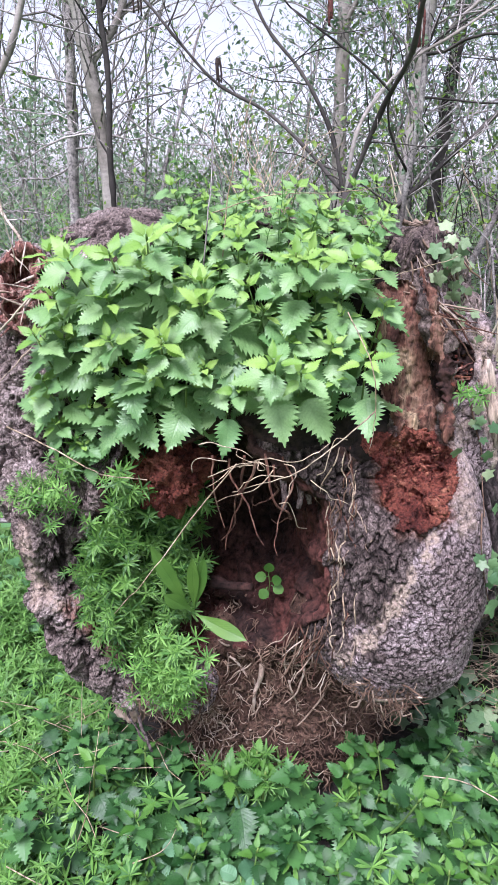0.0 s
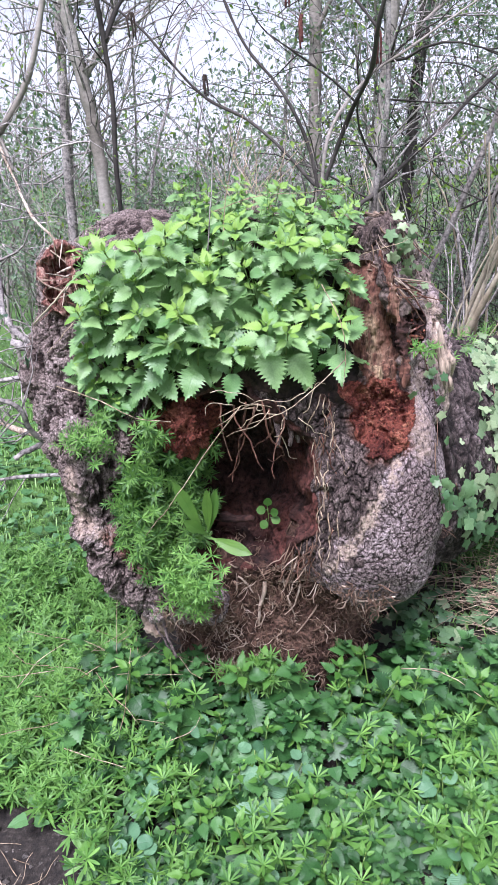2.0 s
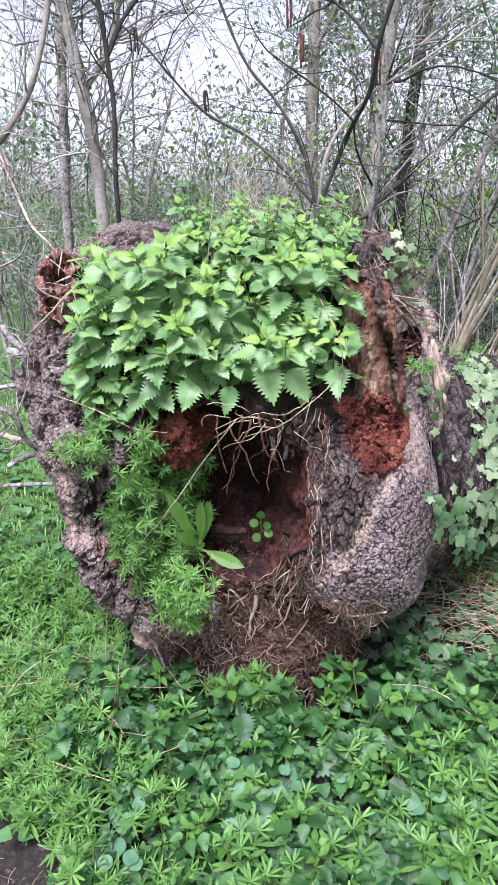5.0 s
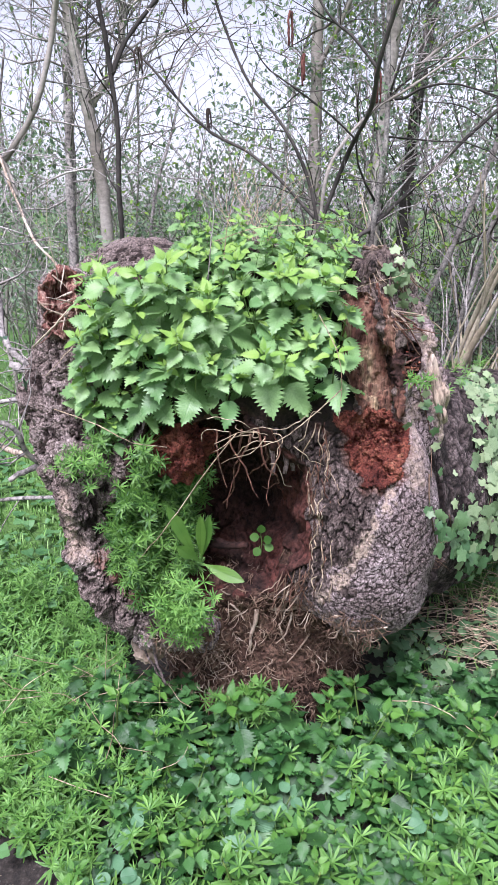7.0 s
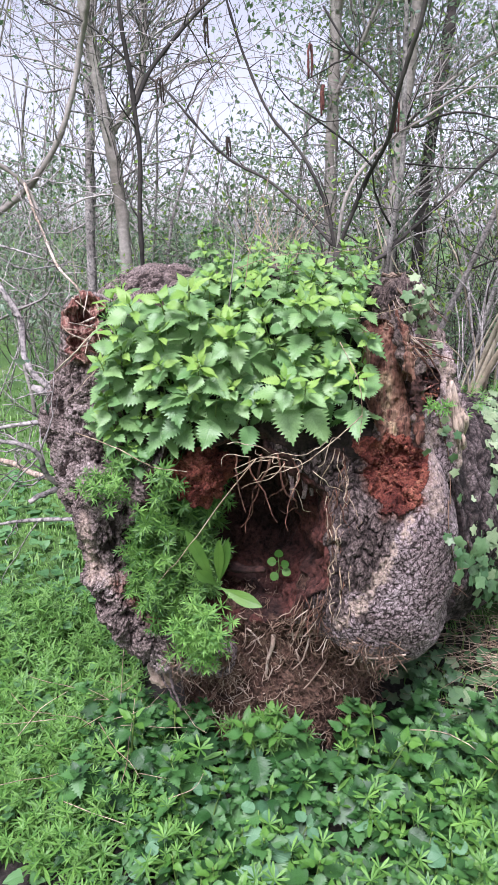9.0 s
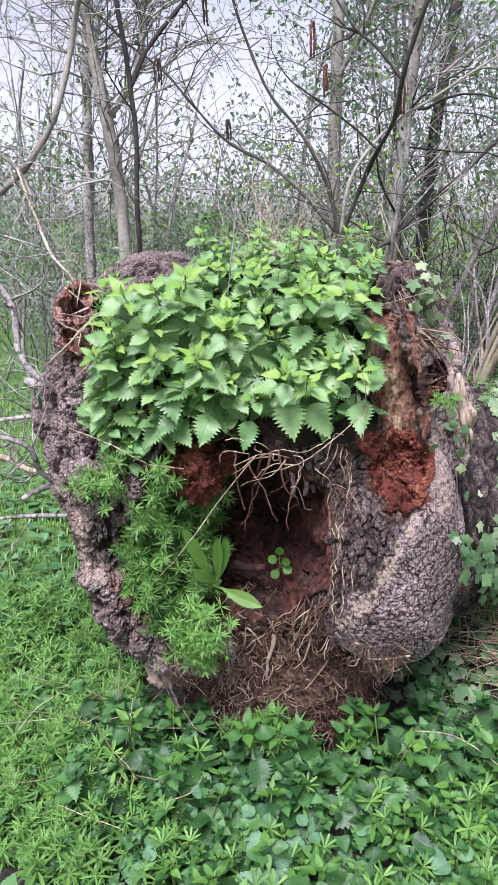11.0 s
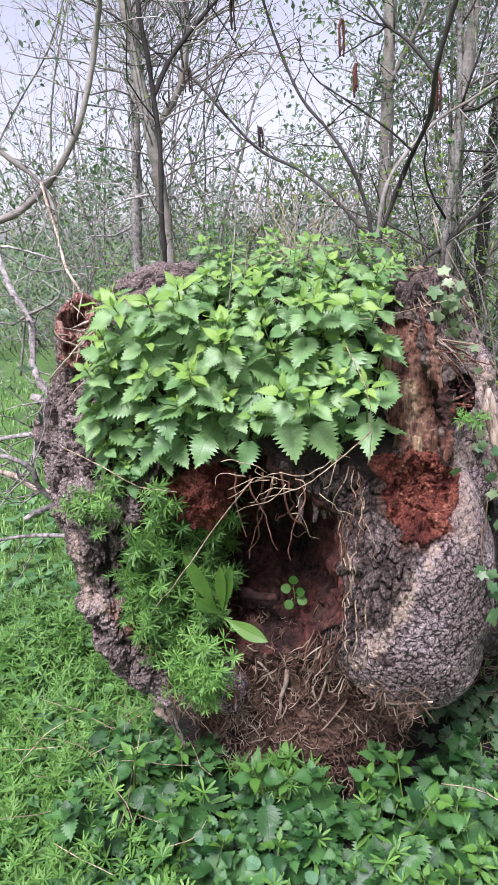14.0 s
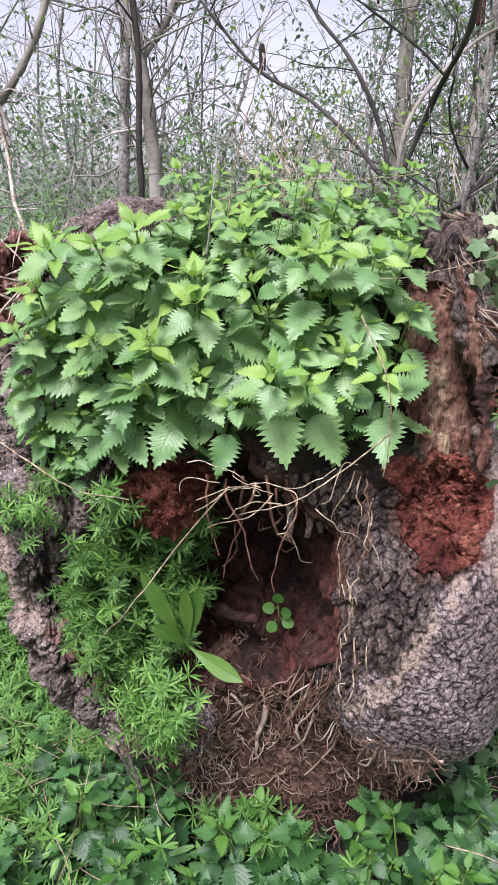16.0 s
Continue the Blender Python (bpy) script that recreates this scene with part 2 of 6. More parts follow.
GRASS = leaf_mat("grass_blade", (0.090, 0.215, 0.040), (0.190, 0.360, 0.085), 0.05, 1.0, 0.5, 0.2)
THICKET_LEAF = leaf_mat("thicket_leaf", (0.060, 0.120, 0.075), (0.210, 0.300, 0.175), 0.1, 4.0, 0.35, 0.35)
BUD = leaf_mat("spring_bud_leaf", (0.130, 0.240, 0.030), (0.220, 0.340, 0.055), 0.1, 4.0, 0.5, 0.35)


def ground_mat():
    m, nt, b = nodes_of("meadow_ground")
    broad = noise_of(nt, 1.3, 5.0)
    fine_noise = noise_of(nt, 60.0, 8.0, 0.75)
    green = ramp(nt, broad, [(0.35, (0.055, 0.130, 0.026)), (0.6, (0.100, 0.205, 0.040)), (0.75, (0.140, 0.22, 0.06))])
    earth = ramp(nt, fine_noise, [(0.3, (0.010, 0.008, 0.006)), (0.55, (0.028, 0.022, 0.017)), (0.72, (0.085, 0.074, 0.062))])
    c = mixed(nt, attribute(nt, "bare"), green, earth)
    fine = ramp(nt, fine_noise, [(0.3, (0.35, 0.35, 0.35)), (0.6, (1.05, 1.05, 1.05))])
    nt.links.new(mixed(nt, 1.0, c, fine, "MULTIPLY"), b.inputs["Base Color"])
    b.inputs["Roughness"].default_value = 0.95
    bumped(nt, b, fine_noise, 0.8, 0.01)
    return m


GROUND = ground_mat()


# ---- mesh tools ----
def hashed(ix, iy, iz, seed):
    h = (ix.astype(np.int64) * 374761393 + iy.astype(np.int64) * 668265263 + iz.astype(np.int64) * 2147483647 + seed * 974634777) & 0xFFFFFFFF
    h = ((h ^ (h >> 13)) * 1274126177) & 0xFFFFFFFF
    h = ((h ^ (h >> 16)) * 2246822519) & 0xFFFFFFFF
    return ((h ^ (h >> 15)) & 0xFFFFFF) / float(0xFFFFFF)


def vnoise(p, seed=0):
    """Smooth value noise, -1 to 1, at the rows of p."""
    i = np.floor(p).astype(np.int64)
    f = p - i
    f = f * f * (3 - 2 * f)
    total = np.zeros(len(p))
    for dx in (0, 1):
        for dy in (0, 1):
            for dz in (0, 1):
                w = (f[:, 0] if dx else 1 - f[:, 0]) * (f[:, 1] if dy else 1 - f[:, 1]) * (f[:, 2] if dz else 1 - f[:, 2])
                total += w * hashed(i[:, 0] + dx, i[:, 1] + dy, i[:, 2] + dz, seed)
    return total * 2 - 1


def fbm(p, octaves=4, seed=0):
    total, amp = np.zeros(len(p)), 0.5
    for k in range(octaves):
        total += amp * vnoise(p * 2.0 ** k, seed + k)
        amp *= 0.5
    return total


def worley(p, seed=0):
    """Distance to the nearest and second nearest cell points, and the nearest cell's own random value."""
    i = np.floor(p).astype(np.int64)
    f1, f2, own = np.full(len(p), 9.0), np.full(len(p), 9.0), np.zeros(len(p))
    for dx in (-1, 0, 1):
        for dy in (-1, 0, 1):
            for dz in (-1, 0, 1):
                c = i + (dx, dy, dz)
                q = np.stack([hashed(c[:, 0], c[:, 1], c[:, 2], seed + s) for s in (1, 2, 3)], 1) + c
                d = np.sqrt(((q - p) ** 2).sum(1))
                near = d < f1
                f2 = np.where(near, f1, np.minimum(f2, d))
                own = np.where(near, hashed(c[:, 0], c[:, 1], c[:, 2], seed + 7), own)
                f1 = np.minimum(f1, d)
    return f1, f2, own


def steps(x, a, b):
    t = np.clip((x - a) / (b - a), 0, 1)
    return t * t * (3 - 2 * t)


class Heap:
    """Collects vertices, faces and leaf coordinates for one mesh."""

    def __init__(self):
        self.v, self.f, self.uv, self.n = [], [], [], 0

    def put(self, verts, faces, uv=None):
        verts = np.asarray(verts, float)
        self.v.append(verts)
        self.f.extend([tuple(int(k) + self.n for k in face) for face in faces])
        self.uv.append(np.zeros((len(verts), 2)) + 0.25 if uv is None else np.asarray(uv, float))
        self.n += len(verts)

    def mesh(self, name, material, smooth=True):
        me = bpy.data.meshes.new(name)
        v = np.concatenate(self.v)
        me.from_pydata(v.tolist(), [], self.f)
        uv = np.concatenate(self.uv)
        layer = me.uv_layers.new(name="UVMap")
        loops = np.empty(len(me.loops), dtype=np.int32)
        me.loops.foreach_get("vertex_index", loops)
        layer.data.foreach_set("uv", uv[loops].ravel().astype(np.float32))
        me.polygons.foreach_set("use_smooth", [smooth] * len(me.polygons))
        me.materials.append(material)
        me.update()
        return me


def part(name, me, parent, label=""):
    ob = new(name, me)
    ob.parent = parent
    return tagged(ob, label)


def thing(name, label, category, at=(0, 0, 0), group="", kind=""):
    ob = new(name)
    ob.location = at
    ob.empty_display_size = 0.05
    return tagged(ob, label, category, group, kind)


def spline(points, per=6):
    """A smooth line through the points."""
    p = np.asarray(points, float)
    if len(p) < 3:
        return np.linspace(p[0], p[-1], per + 1)
    q = np.vstack([2 * p[0] - p[1], p, 2 * p[-1] - p[-2]])
    out = []
    for k in range(1, len(q) - 2):
        a, b, c, d = q[k - 1], q[k], q[k + 1], q[k + 2]
        for s in np.arange(per) / per:
            out.append(0.5 * (2 * b + (c - a) * s + (2 * a - 5 * b + 4 * c - d) * s * s + (3 * b - a - 3 * c + d) * s ** 3))
    return np.array(out + [p[-1]])


def tube(heap, line, r0, r1, sides=6, wobble=0.0, rng=None, pointed=False):
    line = np.asarray(line, float)
    if wobble:
        line = line + rng.normal(0, wobble, line.shape) * np.linspace(0.2, 1, len(line))[:, None]
    n = len(line)
    tan = np.gradient(line, axis=0)
    tan /= np.linalg.norm(tan, axis=1)[:, None] + 1e-9
    ref = np.array([0.31, 0.93, 0.2]) if abs(tan[:, 1]).mean() < 0.8 else np.array([1.0, 0.1, 0.2])
    a = np.cross(tan, ref)
    a /= np.linalg.norm(a, axis=1)[:, None] + 1e-9
    b = np.cross(tan, a)
    ang = np.arange(sides) / sides * 2 * math.pi
    rad = np.linspace(r0, r1, n)
    if pointed:
        rad = rad * np.clip(np.sin(np.linspace(0.08, 0.95, n) * math.pi), 0.12, 1) ** 0.6
    if sides > 5 and rng is not None:
        rad = rad * (1 + 0.10 * rng.normal(size=n))
    ring = line[:, None] + rad[:, None, None] * (np.cos(ang)[None, :, None] * a[:, None] + np.sin(ang)[None, :, None] * b[:, None])
    faces = []
    for i in range(n - 1):
        for k in range(sides):
            j = (k + 1) % sides
            faces.append((i * sides + k, i * sides + j, (i + 1) * sides + j, (i + 1) * sides + k))
    faces.append(tuple(range(sides))[::-1])
    faces.append(tuple((n - 1) * sides + k for k in range(sides)))
    heap.put(ring.reshape(-1, 3), faces)


def turned(direction, up=(0, 0, 1)):
    """A 3x3 frame: x along direction, z as near to up as can be."""
    x = np.asarray(direction, float)
    x = x / (np.linalg.norm(x) + 1e-9)
    y = np.cross(up, x)
    if np.linalg.norm(y) < 1e-4:
        y = np.cross((0, 1, 0.1), x)
    y /= np.linalg.norm(y)
    return np.stack([x, y, np.cross(x, y)], 1)


def blade(length, width, stations, profile, curl, fold, teeth=0.0, stalk=0.0, seed=0, wave=0.0, across=(-1.0, -0.5, 0.0, 0.5, 1.0), pleat=0.0, sway=0.0):
    """A leaf along +x: outline by profile(s), toothed edge, bend along its length, V-fold and a stalk."""
    rng = np.random.default_rng(seed)
    v, uv, f = [], [], []
    for i in range(stations + 1):
        s = i / stations
        w = profile(s) * width / 2
        tooth = (1 if i % 2 else -1) * teeth * (0 if i in (0, stations) else 1)
        x = s * length + stalk
        drop = -curl * length * s ** 1.6
        for k, c in enumerate(across):
            edge = abs(c) == 1
            ww = w * c * (1 + (tooth if edge else 0))
            lift = fold * abs(ww) + (wave * width * math.sin(9 * s + 2.2 * c + seed) * abs(c)) - 0.35 * fold * abs(ww) * abs(c) + pleat * width * (1 if i % 2 else -1) * abs(c)
            v.append((x + (teeth * 0.24 * length * (1 if i % 2 else 0) if edge else 0), ww + sway * length * s * s, drop + lift + rng.normal(0, 0.006 * width)))
            uv.append((0.5 + c * 0.5, s))
    n = len(across)
    for i in range(stations):
        for k in range(n - 1):
            a = i * n + k
            f.append((a, a + n, a + n + 1, a + 1))
    if stalk:
        n = len(v)
        t = 0.0011
        v += [(0, -t, 0), (0, t, 0), (stalk + 0.004, -t, 0), (stalk + 0.004, t, 0)]
        uv += [(0.5, 0.0)] * 4
        f.append((n, n + 2, n + 3, n + 1))
    return np.array(v), f, np.array(uv)


def nettle_outline(s):
    return max(0.16 if s < 0.5 else 0.0, math.sin(math.pi * min(1.0, (0.015 + s) ** 0.56)) ** 1.05) if s < 1 else 0.0


def lance_outline(s):
    return 0.30 if s == 0 else 1.0 if s < 1 else 0.30


def star_outline(s):
    return 0.25 + 1.1 * s if s < 0.6 else 1.0 if s < 1 else 0.42


def dock_outline(s):
    return max(0.14 * (1 - s), math.sin(math.pi * s ** 1.35) ** 0.9) if s < 1 else 0.03


def heart_outline(s):
    return (math.sin(math.pi * (0.12 + 0.88 * s) ** 0.55) ** 0.8 if s < 1 else 0.0)


def round_outline(s):
    return max(0.25 if s < 0.5 else 0.0, math.sin(math.pi * s ** 0.85) ** 0.5) if 0 < s < 1 else 0.25 * (s == 0)


def leaf_mesh(name, material, *given, **more):
    h = Heap()
    h.put(*blade(*given, **more))
    return h.mesh(name, material)


# ---- ground ----
def ground_height(x, y):
    """Nearly level lawn that falls a little behind the trunk and rises to low hills far away."""
    r = np.hypot(x, y)
    near = 0.07 * np.exp(-(((x - 0.05) / 0.55) ** 2 + ((y + 0.02) / 0.28) ** 2))
    away = near + 0.05 * steps(y, 0.3, 5.0) * np.minimum(np.abs(y), 6) * -0.6
    bumps = 0.012 * np.sin(7 * x + 3 * y) + 0.015 * np.sin(4.3 * y - 5.1 * x) + 0.01 * np.sin(13 * x) * np.sin(11 * y)
    hill = 3.0 * steps(r, 60, 400) * (0.6 + 0.4 * np.sin(2.3 * np.arctan2(x, y) + 1.0))
    return away + bumps + hill


def make_ground():
    a = np.concatenate([np.linspace(-3, 3, 121), 3 * 1.16 ** np.arange(1, 47)])
    a = np.concatenate([-a[::-1][:46], a])
    X, Y = np.meshgrid(a, a, indexing="ij")
    Z = ground_height(X, Y)
    n = len(a)
    v = np.stack([X, Y, Z], -1).reshape(-1, 3)
    i, j = np.meshgrid(np.arange(n - 1), np.arange(n - 1), indexing="ij")
    q = np.stack([i * n + j, (i + 1) * n + j, (i + 1) * n + j + 1, i * n + j + 1], -1).reshape(-1, 4)
    me = bpy.data.meshes.new("ground")
    me.from_pydata(v.tolist(), [], q.tolist())
    x, y = v[:, 0], v[:, 1]
    wob = 0.12 * vnoise(np.stack([x * 6, y * 6, x * 0], 1), 5)
    bare = np.maximum(1 - steps(np.hypot((x + 0.66) / 1.2, y + 0.60) + wob, 0.13, 0.22), 0.95 * (1 - steps(np.hypot((x - 0.66), (y - 0.34) * 0.8) + wob, 0.30, 0.55)))
    # dark earth colour under the plants too, darkening the gaps between leaves
    bare = np.maximum(bare, 1 - steps(np.hypot((x + 0.05) / 1.3, y + 0.2) + wob, 0.75, 1.1))
    bare = np.maximum(bare, 0.75 * (1 - steps(np.hypot(x - 0.3, y + 0.6) + wob, 0.5, 0.8)))
    bare = np.maximum(bare, 0.7 * (1 - steps(np.hypot(x + 0.6, y + 0.3) + wob, 0.5, 0.9)))
    me.attributes.new("bare", "FLOAT", "POINT").data.foreach_set("value", bare.astype(np.float32))
    me.polygons.foreach_set("use_smooth", [True] * len(me.polygons))
    me.materials.append(GROUND)
    tagged(new("ground", me), "green meadow ground with bare dark soil patches", "ground", kind="structure")


make_ground()


def gz(x, y):
    return float(ground_height(np.array([x]), np.array([y]))[0])


# ---- the hollow trunk ----
def ell(X, Y, Z, c, r, n=2.0):
    k = (np.abs((X - c[0]) / r[0]) ** n + np.abs((Y - c[1]) / r[1]) ** n + np.abs((Z - c[2]) / r[2]) ** n) ** (1 / n)
    return (k - 1) * min(r)


def rod(X, Y, Z, a, b, ra, rb):
    a, b = np.array(a, np.float32), np.array(b, np.float32)
    d = b - a
    t = np.clip(((X - a[0]) * d[0] + (Y - a[1]) * d[1] + (Z - a[2]) * d[2]) / float(d @ d), 0, 1)
    return np.sqrt((X - a[0] - t * d[0]) ** 2 + (Y - a[1] - t * d[1]) ** 2 + (Z - a[2] - t * d[2]) ** 2) - (ra + (rb - ra) * t)


def join(a, b, k):
    h = np.clip(0.5 + 0.5 * (b - a) / k, 0, 1)
    return b + (a - b) * h - k * h * (1 - h)


def carve(a, b, k):
    return -join(-a, b, k)


def hollow_of(X, Y, Z):
    X = X + 0.010 * np.sin(34 * Z + 1.0) + 0.006 * np.sin(81 * Z + 30 * Y)
    Z = Z + 0.012 * np.sin(38 * X + 0.5) + 0.007 * np.sin(95 * X + 2.0)
    big = ell(X, Y, Z, (-0.110, -0.15, 0.735), (0.220, 0.37, 0.265), 2.3)
    return join(big, ell(X, Y, Z, (-0.010, -0.02, 0.70), (0.070, 0.22, 0.150)), 0.03)


def pocket_of(X, Y, Z):
    X = X + 0.008 * np.sin(70 * Z + 1.0) + 0.006 * np.sin(150 * Z)
    Z = Z + 0.008 * np.sin(60 * X + 0.5) + 0.006 * np.sin(140 * X)
    d = join(ell(X, Y, Z, (0.277, -0.130, 0.950), (0.062, 0.085, 0.050), 2.5), ell(X, Y, Z, (0.272, -0.155, 0.908), (0.038, 0.075, 0.050)), 0.02)
    return join(d, ell(X, Y, Z, (0.215, -0.135, 0.985), (0.042, 0.040, 0.024)), 0.012)


def niche_of(X, Y, Z):
    return ell(X, Y, Z, (0.350, -0.03, 1.098), (0.037, 0.085, 0.040), 2.8)


def gouge_of(X, Y, Z):
    """The long scoop of bare heartwood down the broken stump."""
    X = X + 0.006 * np.sin(40 * Z + 0.4)
    d = rod(X, Y, Z, (0.238, -0.015, 1.245), (0.266, -0.060, 1.075), 0.048, 0.056)
    return join(d, rod(X, Y, Z, (0.268, -0.055, 1.075), (0.288, -0.090, 1.010), 0.050, 0.036), 0.02)


def gap_of(X, Y, Z):
    """The black gap where the nettles' soil has come away from the stump."""
    return rod(X, Y, Z, (0.180, -0.12, 1.00), (0.202, -0.05, 1.21), 0.030, 0.026)


def stub_hole_of(X, Y, Z):
    X = X + 0.010 * np.sin(90 * Z + 2.0) + 0.005 * np.sin(210 * Z)
    Z = Z + 0.012 * np.sin(80 * X + 1.0)
    return ell(X, Y, Z, (-0.460, 0.015, 1.250), (0.040, 0.075, 0.070))


def trunk_end(X, Y, Z):
    """The swollen, rotted end of the trunk, as a distance."""
    rz = np.where(Z > 0.83, 0.525, 0.46)
    k = (np.abs((X + 0.055) / 0.505) ** 2.9 + np.abs((Y - 0.28) / 0.405) ** 2.3 + np.abs((Z - 0.83) / rz) ** 2.9) ** (1 / 2.6)
    d = (k - 1) * 0.42
    d = join(d, ell(X, Y, Z, (0.268, 0.0, 0.675), (0.178, 0.19, 0.300), 2.5), 0.05)
    d = join(d, rod(X, Y, Z, (-0.50, 0.06, 1.00), (-0.420, -0.075, 0.80), 0.085, 0.068), 0.04)
    rim = ((-0.410, -0.085, 0.845, 0.056), (-0.412, -0.068, 0.73, 0.052), (-0.412, -0.075, 0.655, 0.050), (-0.385, -0.080, 0.555, 0.050), (-0.325, -0.080, 0.475, 0.052), (-0.262, -0.080, 0.425, 0.050), (-0.14, -0.060, 0.395, 0.042))
    for p, q in zip(rim, rim[1:]):
        d = join(d, rod(X, Y, Z, p[:3], q[:3], p[3], q[3]), 0.016)
    d = join(d, rod(X, Y, Z, (-0.40, 0.22, 1.12), (-0.450, 0.09, 1.240), 0.09, 0.075), 0.03)
    d = join(d, rod(X, Y, Z, (-0.450, 0.09, 1.235), (-0.480, 0.07, 1.00), 0.072, 0.085), 0.03)
    d = join(d, ell(X, Y, Z, (-0.335, 0.28, 1.20), (0.165, 0.14, 0.165), 2.3), 0.04)
    d = join(d, rod(X, Y, Z, (0.275, 0.06, 0.98), (0.288, 0.11, 1.27), 0.085, 0.066), 0.03)
    d = join(d, ell(X, Y, Z, (0.288, 0.115, 1.290), (0.066, 0.075, 0.045), 3.5), 0.015)
    d = join(d, rod(X, Y, Z, (0.325, 0.14, 1.27), (0.415, 0.09, 1.00), 0.050, 0.060), 0.02)
    d = join(d, rod(X, Y, Z, (0.42, 0.06, 0.90), (0.375, 0.10, 1.20), 0.055, 0.035), 0.03)
    d = join(d, ell(X, Y, Z, (0.025, 0.13, 0.24), (0.275, 0.16, 0.34), 2.6), 0.05)
    d = carve(d, hollow_of(X, Y, Z), 0.012)
    d = carve(d, pocket_of(X, Y, Z), 0.008)
    d = join(d, ell(X, Y, Z, (0.100, -0.020, 0.560), (0.036, 0.060, 0.048)), 0.02)
    d = carve(d, niche_of(X, Y, Z), 0.006)
    d = carve(d, stub_hole_of(X, Y, Z), 0.006)
    d = carve(d, gouge_of(X, Y, Z), 0.008)
    d = carve(d, gap_of(X, Y, Z), 0.010)
    rope = ((0.268, -0.010, 1.275, 0.008), (0.288, -0.030, 1.215, 0.012), (0.306, -0.050, 1.160, 0.016), (0.320, -0.055, 1.110, 0.011), (0.322, -0.065, 1.045, 0.008), (0.330, -0.085, 1.000, 0.012))
    for p, q in zip(rope, rope[1:]):
        d = join(d, rod(X, Y, Z, p[:3], q[:3], p[3], q[3]), 0.008)
    d = np.maximum(d, Z - 1.375)
    return np.maximum(d, Y - 0.52)


def skin(field, lo, hi, step):
    """Wraps a surface round the region where field is below zero: one vertex in each cell that the surface crosses."""
    ax = [np.arange(a, b, step, dtype=np.float32) for a, b in zip(lo, hi)]
    D = np.empty([len(a) for a in ax], np.float32)
    # a coarse look first; only the cells near the surface are worked out finely
    coarse = [a[::5] for a in ax]
    C = np.stack([field(x, coarse[1][:, None], coarse[2][None, :]) for x in coarse[0]])
    where = [np.minimum((np.arange(len(a)) + 2) // 5, len(c) - 1) for a, c in zip(ax, coarse)]
    for i, x in enumerate(ax[0]):
        D[i] = C[where[0][i]][np.ix_(where[1], where[2])]
        near = np.nonzero(np.abs(D[i]) < 0.055)
        D[i][near] = field(x, ax[1][near[0]], ax[2][near[1]])
    inside = D < 0
    total = np.zeros([n - 1 for n in D.shape], np.int8)
    for dx in (0, 1):
        for dy in (0, 1):
            for dz in (0, 1):
                total += inside[dx:dx + total.shape[0], dy:dy + total.shape[1], dz:dz + total.shape[2]]
    mixed_cell = (total > 0) & (total < 8)
    index = np.full(total.shape, -1, np.int64)
    cells = np.argwhere(mixed_cell)
    index[mixed_cell] = np.arange(len(cells))
    acc, cnt = np.zeros((len(cells), 3)), np.zeros(len(cells))
    corner = [(a, b, c) for a in (0, 1) for b in (0, 1) for c in (0, 1)]
    for p in corner:
        for axis in range(3):
            if p[axis]:
                continue
            q = list(p)
            q[axis] = 1
            a = D[tuple((cells + p).T)]
            b = D[tuple((cells + q).T)]
            hit = (a < 0) != (b < 0)
            t = np.where(hit, a / np.where(hit, a - b, 1), 0)
            at = np.array(p, float)[None] + t[:, None] * (np.array(q) - np.array(p))[None]
            acc += np.where(hit[:, None], at, 0)
            cnt += hit
    verts = np.array(lo) + (cells + acc / cnt[:, None]) * step
    quads = []
    for axis in range(3):
        u, w = [(1, 2), (2, 0), (0, 1)][axis]
        sl0, sl1 = [slice(None)] * 3, [slice(None)] * 3
        sl0[axis], sl1[axis] = slice(0, -1), slice(1, None)
        change = inside[tuple(sl0)] != inside[tuple(sl1)]
        e = np.argwhere(change)
        ok = (e[:, u] > 0) & (e[:, w] > 0) & (e[:, u] < total.shape[u]) & (e[:, w] < total.shape[w])
        e = e[ok]
        flip = inside[tuple(e.T)]
        du, dw = np.eye(3, dtype=int)[u], np.eye(3, dtype=int)[w]
        four = np.stack([index[tuple((e - du - dw).T)], index[tuple((e - dw).T)], index[tuple(e.T)], index[tuple((e - du).T)]], 1)
        four = np.where(flip[:, None], four, four[:, ::-1])
        quads.append(four[(four >= 0).all(1)])
    return verts, np.concatenate(quads)


def slope_of(field, p, h=0.004):
    g = np.stack([field(p[:, 0] + h * a, p[:, 1] + h * b, p[:, 2] + h * c) - field(p[:, 0] - h * a, p[:, 1] - h * b, p[:, 2] - h * c)
                  for a, b, c in ((1, 0, 0), (0, 1, 0), (0, 0, 1))], 1)
    return g / (np.linalg.norm(g, axis=1)[:, None] + 1e-9)


def near_line(p, a, b):
    a, b = np.array(a), np.array(b)
    t = np.clip(((p - a) @ (b - a)) / ((b - a) @ (b - a)), 0, 1)
    return np.linalg.norm(p - a - t[:, None] * (b - a), axis=1)


def sub_mesh(name, V, Q, pick, material, attrs=None):
    used = np.unique(Q[pick])
    remap = np.full(len(V), -1)
    remap[used] = np.arange(len(used))
    me = bpy.data.meshes.new(name)
    me.from_pydata(V[used].tolist(), [], remap[Q[pick]].tolist())
    for key, val in (attrs or {}).items():
        me.attributes.new(key, "FLOAT", "POINT").data.foreach_set("value", val[used].astype(np.float32))
    me.polygons.foreach_set("use_smooth", [True] * len(me.polygons))
    me.materials.append(material)
    return me


